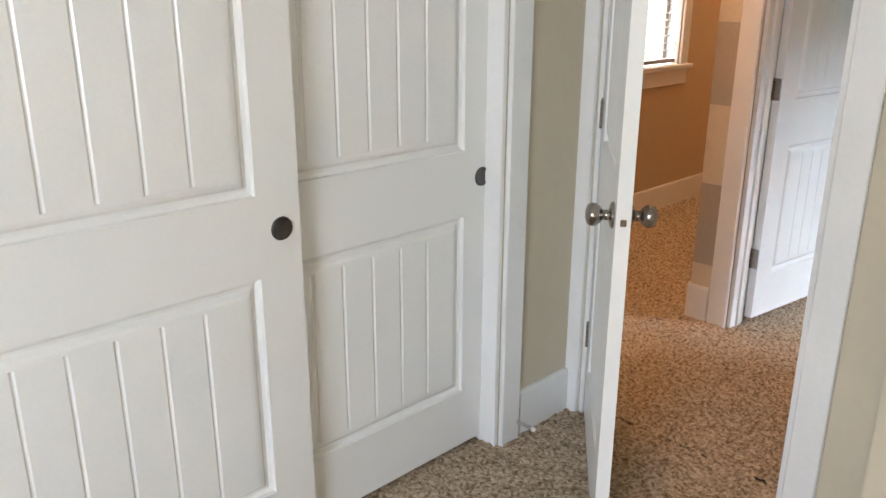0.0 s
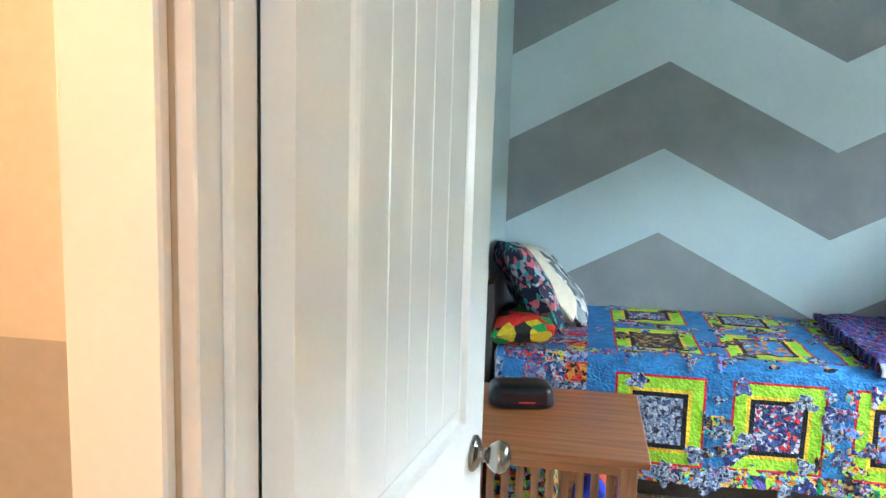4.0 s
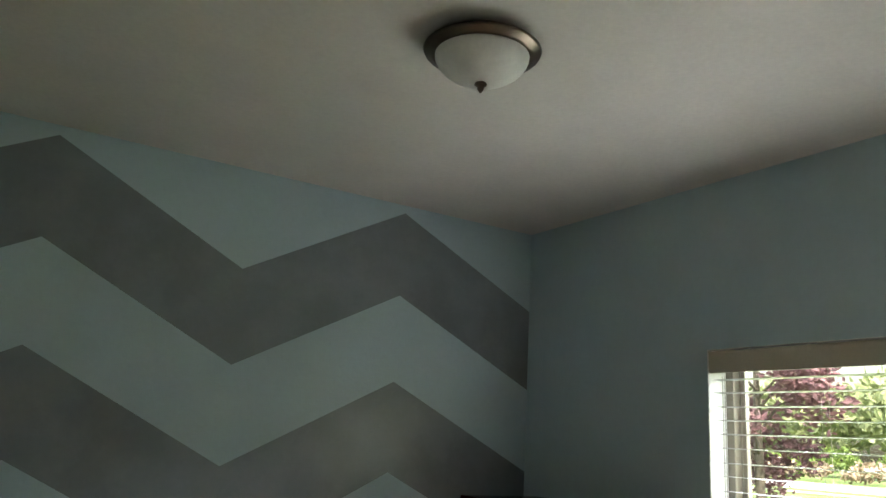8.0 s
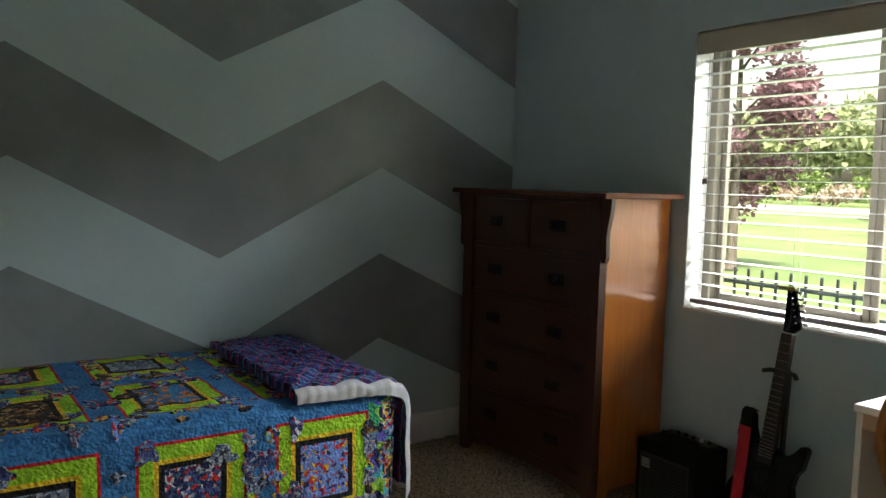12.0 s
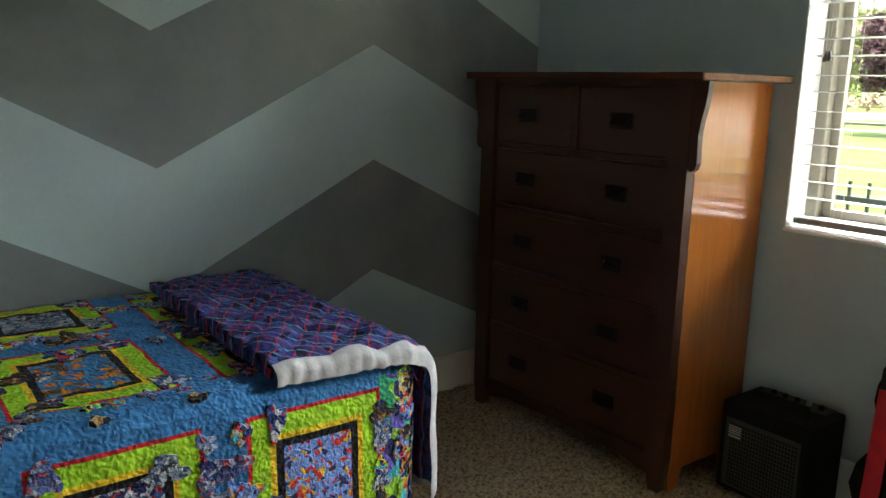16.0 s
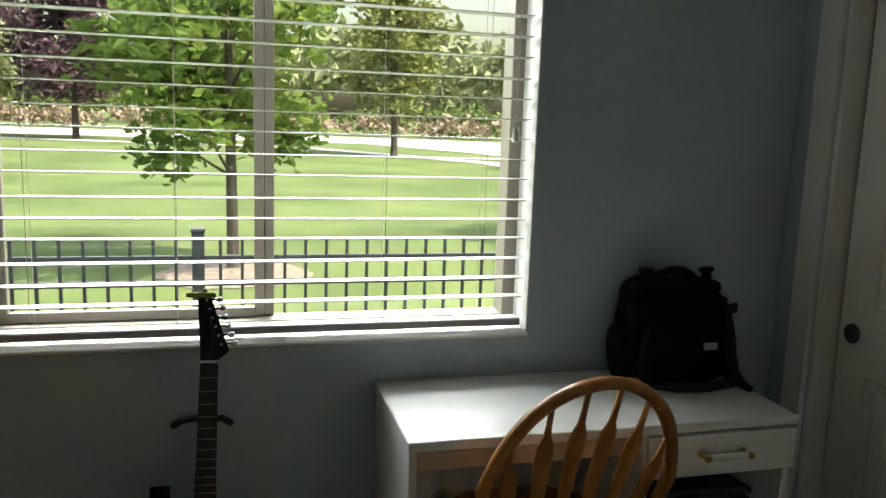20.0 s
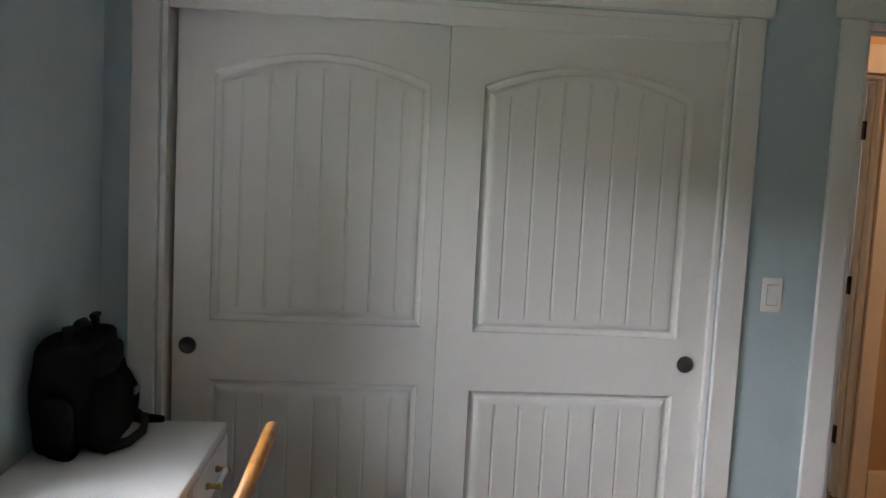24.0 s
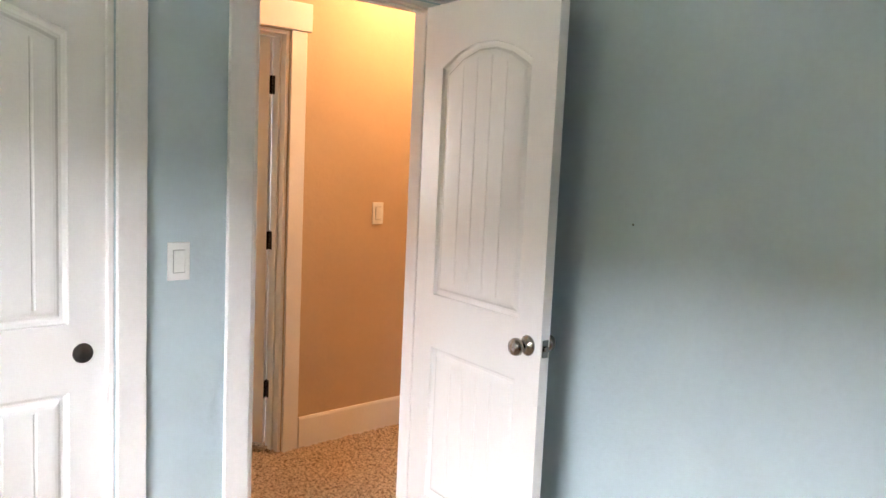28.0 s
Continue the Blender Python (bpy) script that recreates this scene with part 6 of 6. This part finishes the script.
ob = part("power_cord", tube([(0.06, 1.92, FL + 0.006)] + [(0.06 + 0.012 * i, 1.86 - 0.05 * i + 0.012 * math.sin(i * 2.1), FL + 0.006) for i in range(5)] + [(0.14, 1.64, FL + 0.007), (0.17, 1.70, FL + 0.007)], 0.0035, 6), m_shell, None, "", True)
tagged(ob, "thin black cord lying on the carpet", "cable")
for (y, z) in ((0.860, 1.340), (1.718, 1.328)):
    ob = part("wall_nail", lathe([(0.0035, 0.0), (0.0035, 0.002), (0.0015, 0.006)], 8, pose(0, y, z, 0, 90, 0)), m_nickel)
    tagged(ob, "tiny nail in the blue bedroom wall", "nail")


# ---- outdoors ----
m_lawn = surface("mown lawn", (0.118, 0.155, 0.060), 0.9, var=0.25, scale=0.35, grain=0.25, gscale=30, bump=0.02, bscale=25, second=(0.080, 0.112, 0.042), spec=0.1)
m_road = surface("pale concrete road", (0.50, 0.49, 0.47), 0.9, var=0.06, scale=0.6, grain=0.06, gscale=20)
m_mulch = surface("tan bark mulch", (0.27, 0.215, 0.175), 0.95, var=0.2, scale=14, grain=0.2, gscale=60, bump=0.02, bscale=30)
m_fence = surface("black steel fence paint", (0.008, 0.009, 0.009), 0.5, var=0.1, scale=20, spec=0.25)
m_bark = surface("grey brown bark", (0.085, 0.068, 0.052), 0.9, var=0.2, scale=18, grain=0.15, gscale=60, bump=0.02, bscale=40, stretch=(1, 1, 0.25))
struct("ground", boxes((-150, 400, -350, 350, GROUND - 0.3, GROUND)), m_lawn, "wide mown lawn round the house", "lawn")


def strip(name, pts, width, z, material, label, cat):
    bm = bmesh.new()
    rows = []
    for i, p in enumerate(pts):
        a, b = Vector(pts[max(i - 1, 0)]), Vector(pts[min(i + 1, len(pts) - 1)])
        d = (b - a).normalized()
        n = Vector((-d.y, d.x)) * width / 2
        rows.append([bm.verts.new((p[0] + s * n.x, p[1] + s * n.y, zz)) for s, zz in ((1, GROUND - 0.05), (1, z), (-1, z), (-1, GROUND - 0.05))])
    for r, s in zip(rows, rows[1:]):
        for k in range(3):
            bm.faces.new((r[k], s[k], s[k + 1], r[k + 1]))
    return struct(name, bm, material, label, cat)


strip("road", [(70, 220), (66, 60), (65, 10), (62, -10), (50, -32), (30, -46), (0, -56), (-60, -62)], 16, GROUND + 0.02, m_road, "pale sunlit road beyond the lawn", "road")
strip("pavement", [(52, 220), (51, 60), (50.5, 20), (46, -2), (34, -9.0), (26, -10.2), (14, -10.35), (6, -10.6), (-20, -11)], 1.3, GROUND + 0.03, m_road, "pale concrete path across the lawn", "path")


strip("road", [(60, -12), (46, -17.5), (34, -20), (20, -20.6), (0, -20.9), (-60, -22)], 13, GROUND + 0.028, m_road, "pale sunlit side road beyond the path", "road")


def disc(name, x, y, r, material, label):
    bm = bmesh.new()
    n = 22
    rg = random.Random(int(x * 10))
    ring = [bm.verts.new((x + r * rg.uniform(0.85, 1.1) * math.cos(2 * math.pi * k / n), y + r * rg.uniform(0.85, 1.1) * math.sin(2 * math.pi * k / n), GROUND + 0.012)) for k in range(n)]
    c = bm.verts.new((x, y, GROUND + 0.06))
    for k in range(n):
        bm.faces.new((ring[k], ring[(k + 1) % n], c))
    return struct(name, bm, material, label, "mulch ring")


disc("mulch_ring", 10.2, 1.58, 0.85, m_mulch, "tan mulch ring under the young maple")
disc("mulch_ring", 11.3, -6.3, 1.5, m_mulch, "tan mulch ring under the street tree")

# fence
FX, FSP, FPOST = 5.33, 0.1085, 1.942
post_bm = boxes((-0.030, 0.030, -0.030, 0.030, 0.0, 1.185), (-0.035, 0.035, -0.035, 0.035, 1.185, 1.205), bevel=0.004)
fence_y = [1.797 + FPOST * k for k in range(-8, 8)]
fence = thing("fence", "black steel picket fence along the lawn", "fence", pose(FX, 0, GROUND))
p0 = part("post", post_bm, m_fence, fence)
p0.matrix_basis = pose(0, fence_y[0], 0)
for y in fence_y[1:]:
    twin(p0, pose(0, y, 0))
r0 = part("rail", boxes((-0.013, 0.013, 0.031, FPOST - 0.031, -0.015, 0.015), bevel=0.002), m_fence, fence)
r0.matrix_basis = pose(0, fence_y[0], 1.050)
k0 = part("picket", boxes((-0.008, 0.008, -0.008, 0.008, 0.06, 1.150), bevel=0.0015), m_fence, fence)
first = True
count = 0
for y in fence_y[:-1]:
    for z in (1.050, 0.923, 0.16):
        if not (y == fence_y[0] and z == 1.050):
            twin(r0, pose(0, y, z))
    for k in range(1, 18):
        m = pose(0, y + FPOST * k / 18, 0)
        if first:
            k0.matrix_basis, first = m, False
        else:
            twin(k0, m)


# ---- trees ----
def leafy(name, rgb, second, trans=0.35):
    m = surface(name, rgb, 0.6, var=0.2, scale=0.9, grain=0.2, gscale=9, second=second, spec=0.3)
    n, l = m.node_tree.nodes, m.node_tree.links
    b = n["Principled BSDF"]
    tl = n.new("ShaderNodeBsdfTranslucent")
    mx = n.new("ShaderNodeMixShader")
    mx.inputs[0].default_value = trans
    src = b.inputs["Base Color"].links[0].from_socket
    l.new(src, tl.inputs[0])
    l.new(b.outputs[0], mx.inputs[1])
    l.new(tl.outputs[0], mx.inputs[2])
    l.new(mx.outputs[0], n["Material Output"].inputs[0])
    return m


m_maple = leafy("maple leaves", (0.190, 0.260, 0.050), (0.100, 0.155, 0.035), 0.55)
m_green = leafy("mid green leaves", (0.170, 0.230, 0.060), (0.085, 0.130, 0.035))
m_yellow = leafy("yellow green leaves", (0.230, 0.250, 0.080), (0.130, 0.150, 0.045))
m_purple = leafy("purple plum leaves", (0.135, 0.078, 0.098), (0.060, 0.034, 0.046), 0.3)
m_rose = leafy("rosy plum leaves", (0.200, 0.105, 0.125), (0.095, 0.050, 0.060), 0.35)
m_far = leafy("far grey green leaves", (0.270, 0.300, 0.150), (0.150, 0.180, 0.090), 0.2)
m_hedge = leafy("dry pinkish shrub leaves", (0.42, 0.33, 0.27), (0.20, 0.15, 0.10), 0.2)


def crown_mesh(rg, lobes, count, size, flat=0.5):
    """Many small folded leaves through a set of uneven lobes (x, y, z, radius)."""
    co, faces = [], []
    vol = [r ** 2 for *_, r in lobes]
    for _ in range(count):
        x, y, z, r = rg.choices(lobes, vol)[0]
        d = Vector((rg.gauss(0, 1), rg.gauss(0, 1), rg.gauss(0, 1))).normalized()
        p = Vector((x, y, z)) + Vector((d.x, d.y, d.z * 0.85)) * r * (rg.random() ** 0.4) * rg.uniform(0.75, 1.12)
        s = size * rg.uniform(0.6, 1.35)
        a = Vector((rg.gauss(0, 1), rg.gauss(0, 1), rg.gauss(0, flat))).normalized()
        b = a.cross(Vector((rg.gauss(0, 1), rg.gauss(0, 1), rg.gauss(0, 1)))).normalized()
        c = a.cross(b)
        k = len(co)
        co += [p - a * s, p + b * s * 0.55 + c * s * 0.15, p + a * s, p - b * s * 0.55 + c * s * 0.15]
        faces += [(k, k + 1, k + 2), (k, k + 2, k + 3)]
    me = bpy.data.meshes.new("crown")
    me.from_pydata([tuple(v) for v in co], [], faces)
    return me


def tree(name, label, x, y, height, clear, spread, trunk, leaves, count, size, seed, lobes_n=26, group=""):
    rg = random.Random(seed)
    t = thing(name, label, "tree", pose(x, y, GROUND), group)
    lean = Vector((rg.uniform(-0.02, 0.02), rg.uniform(-0.02, 0.02)))
    zs = [0, 0.06, 0.3, clear * 0.6, clear, height * 0.6, height * 0.92]
    rr = [trunk * 0.72, trunk * 0.56, trunk * 0.5, trunk * 0.46, trunk * 0.42, trunk * 0.24, trunk * 0.05]
    part("trunk", tube([(lean.x * z, lean.y * z, z) for z in zs], rr, 10), m_bark, t, "", True)
    lobes = []
    for k in range(lobes_n):
        f = (k + 0.5) / lobes_n
        z = clear + (height - clear) * f
        env = spread * (math.sin(math.pi * min(1, 0.18 + 0.82 * f)) ** 0.7) * rg.uniform(0.55, 1.05)
        a = rg.uniform(0, 2 * math.pi)
        d = env * rg.uniform(0.35, 0.85)
        r = spread * rg.uniform(0.22, 0.40)
        lobes.append((d * math.cos(a), d * math.sin(a), z, r))
        if k % 2 == 0:
            part("limb", tube([(lean.x, lean.y, max(clear * 0.8, z - 0.5 * d - 0.25)), (d * 0.5 * math.cos(a), d * 0.5 * math.sin(a), z - 0.2 * d), (d * math.cos(a), d * math.sin(a), z)], [trunk * 0.16, trunk * 0.1, trunk * 0.03], 6), m_bark, t, "", True)
    cr = new("crown", crown_mesh(rg, lobes, count, size))
    cr.data.materials.append(leaves)
    cr.parent = t
    return t


tree("maple_tree", "young green maple with dense leaves behind the fence", 10.4, 1.60, 5.2, 1.35, 1.75, 0.135, m_maple, 9000, 0.075, 1, 34)
tree("plum_tree", "rosy purple plum tree with narrow crown on the lawn", 14.6, 10.3, 6.5, 1.5, 1.9, 0.22, m_rose, 7000, 0.085, 2, 30)
tree("plum_tree", "dark purple plum tree near the road", 50.8, 10.0, 10.0, 2.6, 4.6, 0.4, m_purple, 6500, 0.24, 3, 34)
tree("plum_tree", "dark purple plum tree near the road", 47.0, 21.5, 9.0, 2.2, 3.8, 0.4, m_purple, 5000, 0.24, 13, 30)
tree("shade_tree", "bright yellow-green shade tree near the road", 53.0, 17.5, 11.5, 2.4, 4.6, 0.4, m_yellow, 6500, 0.24, 4, 34)
tree("shade_tree", "green shade tree on the lawn", 37.8, -5.8, 8.5, 2.4, 3.4, 0.34, m_yellow, 5500, 0.17, 5, 30)
tree("shade_tree", "green shade tree with a thick trunk in a mulch ring", 11.1, -6.3, 6.8, 1.9, 2.7, 0.42, m_green, 7500, 0.09, 6, 32)
tree("shade_tree", "green shade tree on the lawn", 28.0, -13.5, 8.0, 2.4, 3.2, 0.36, m_green, 4500, 0.16, 7, 28)
tree("shade_tree", "yellow-green tree beside the path", 33.0, 13.0, 9.0, 2.2, 2.9, 0.32, m_yellow, 5000, 0.16, 8, 28)
tree("shade_tree", "green tree beside the road", 46.7, 1.5, 9.5, 2.6, 3.6, 0.36, m_green, 5000, 0.20, 9, 28)


def shrub_row(name, pts, hgt, wid, count, leaves, size, label, seed):
    rg = random.Random(seed)
    lobes = []
    for (x0, y0), (x1, y1) in zip(pts, pts[1:]):
        n = max(2, int(math.hypot(x1 - x0, y1 - y0) / (wid * 0.8)))
        for k in range(n):
            f = k / n
            r = wid * rg.uniform(0.4, 0.75)
            lobes.append((x0 + (x1 - x0) * f + rg.uniform(-1, 1), y0 + (y1 - y0) * f, GROUND + hgt * rg.uniform(0.35, 0.75), r))
    ob = new(name, crown_mesh(rg, lobes, count, size, 1.0))
    ob.data.materials.append(leaves)
    return tagged(ob, label, "shrubs", "", "stuff")


shrub_row("shrub_border", [(84, 70), (80, 30), (79, 8), (76, -14), (62, -42), (38, -60)], 2.0, 2.0, 9000, m_hedge, 0.28, "low dry pinkish shrubs beyond the road", 21)
shrub_row("shrub_border", [(88, 70), (84, 30), (83, 8), (80, -14), (66, -45)], 3.2, 2.6, 6000, m_green, 0.34, "green rounded shrubs beyond the road", 22)
shrub_row("far_trees", [(118, 120), (112, 60), (110, 20), (108, -12), (95, -50), (70, -85), (20, -100), (-40, -100)], 15.0, 9.0, 14000, m_far, 0.85, "belt of far grey-green trees", 23)
shrub_row("far_trees", [(130, 140), (124, 60), (122, 10), (118, -30), (100, -75), (60, -110)], 17.0, 10.0, 9000, m_far, 1.0, "belt of tall far grey-green trees", 24)

# road sign beyond the path
m_signblue = surface("blue sign panel", (0.05, 0.13, 0.36), 0.5, var=0.1, scale=6)
m_signgrey = surface("grey sign board", (0.22, 0.21, 0.22), 0.6)
sg = thing("street_sign", "blue notice board on two grey posts by the path", "sign", pose(21.1, -12.50, GROUND, 0, 0, 45))
for x in (-0.62, 0.62):
    part("post", boxes((x - 0.05, x + 0.05, -0.05, 0.05, 0, 1.45), bevel=0.01), m_signgrey, sg)
part("board", boxes((-0.70, 0.70, -0.03, 0.03, 0.55, 1.50), bevel=0.01), m_signgrey, sg)
part("panel", boxes((-0.50, 0.56, 0.031, 0.045, 0.88, 1.42), bevel=0.004), m_signblue, sg, "blue printed panel")
for x in (-0.3, 0.0, 0.25):
    part("print_bar", boxes((x - 0.08, x + 0.10, 0.046, 0.050, 1.10, 1.16)), m_plastic, sg, "pale printed bar")

# neighbour's house seen through the landing window
m_siding = surface("warm grey lap siding", (0.26, 0.25, 0.23), 0.8, var=0.05, scale=3)
m_roofing = surface("grey shingles", (0.16, 0.15, 0.15), 0.9, var=0.15, scale=4)
nh = thing("neighbour_house", "grey sided house with shingle roof next door", "house", pose(-8.2, 5.0, GROUND))
bm = bmesh.new()
for k in range(27):
    box(bm, -4.0, 0.0 - 0.012 * (k % 2), -7, 7, 0.15 + k * 0.2, 0.15 + (k + 1) * 0.2)
part("wall", bm, m_siding, nh)
part("roof", prism([(-7.6, 5.5), (7.6, 5.5), (0, 8.2)], (-4.5, 0.5), "x"), m_roofing, nh)
for y in (-4.0, -0.5, 3.2):
    wd = part("window", boxes((0.0, 0.05, y - 0.75, y + 0.75, 1.0, 2.4)), m_trim, nh, "white framed window")
    part("pane", boxes((0.05, 0.06, y - 0.65, y + 0.65, 1.1, 2.3)), surface("dark pane", (0.03, 0.04, 0.05), 0.05), wd)
shrub_row("near_shrubs", [(-7.6, 9.0), (-7.7, 4.5), (-7.6, 1.0)], 1.0, 0.9, 3500, m_green, 0.07, "low green shrubs between the houses", 25)
m_drive = surface("grey concrete drive", (0.22, 0.22, 0.21), 0.9, var=0.08, scale=1.5, grain=0.08, gscale=30)
strip("driveway", [(-5.2, -20), (-5.2, 5), (-5.2, 25)], 2.4, GROUND + 0.02, m_drive, "grey concrete drive between the houses", "driveway")
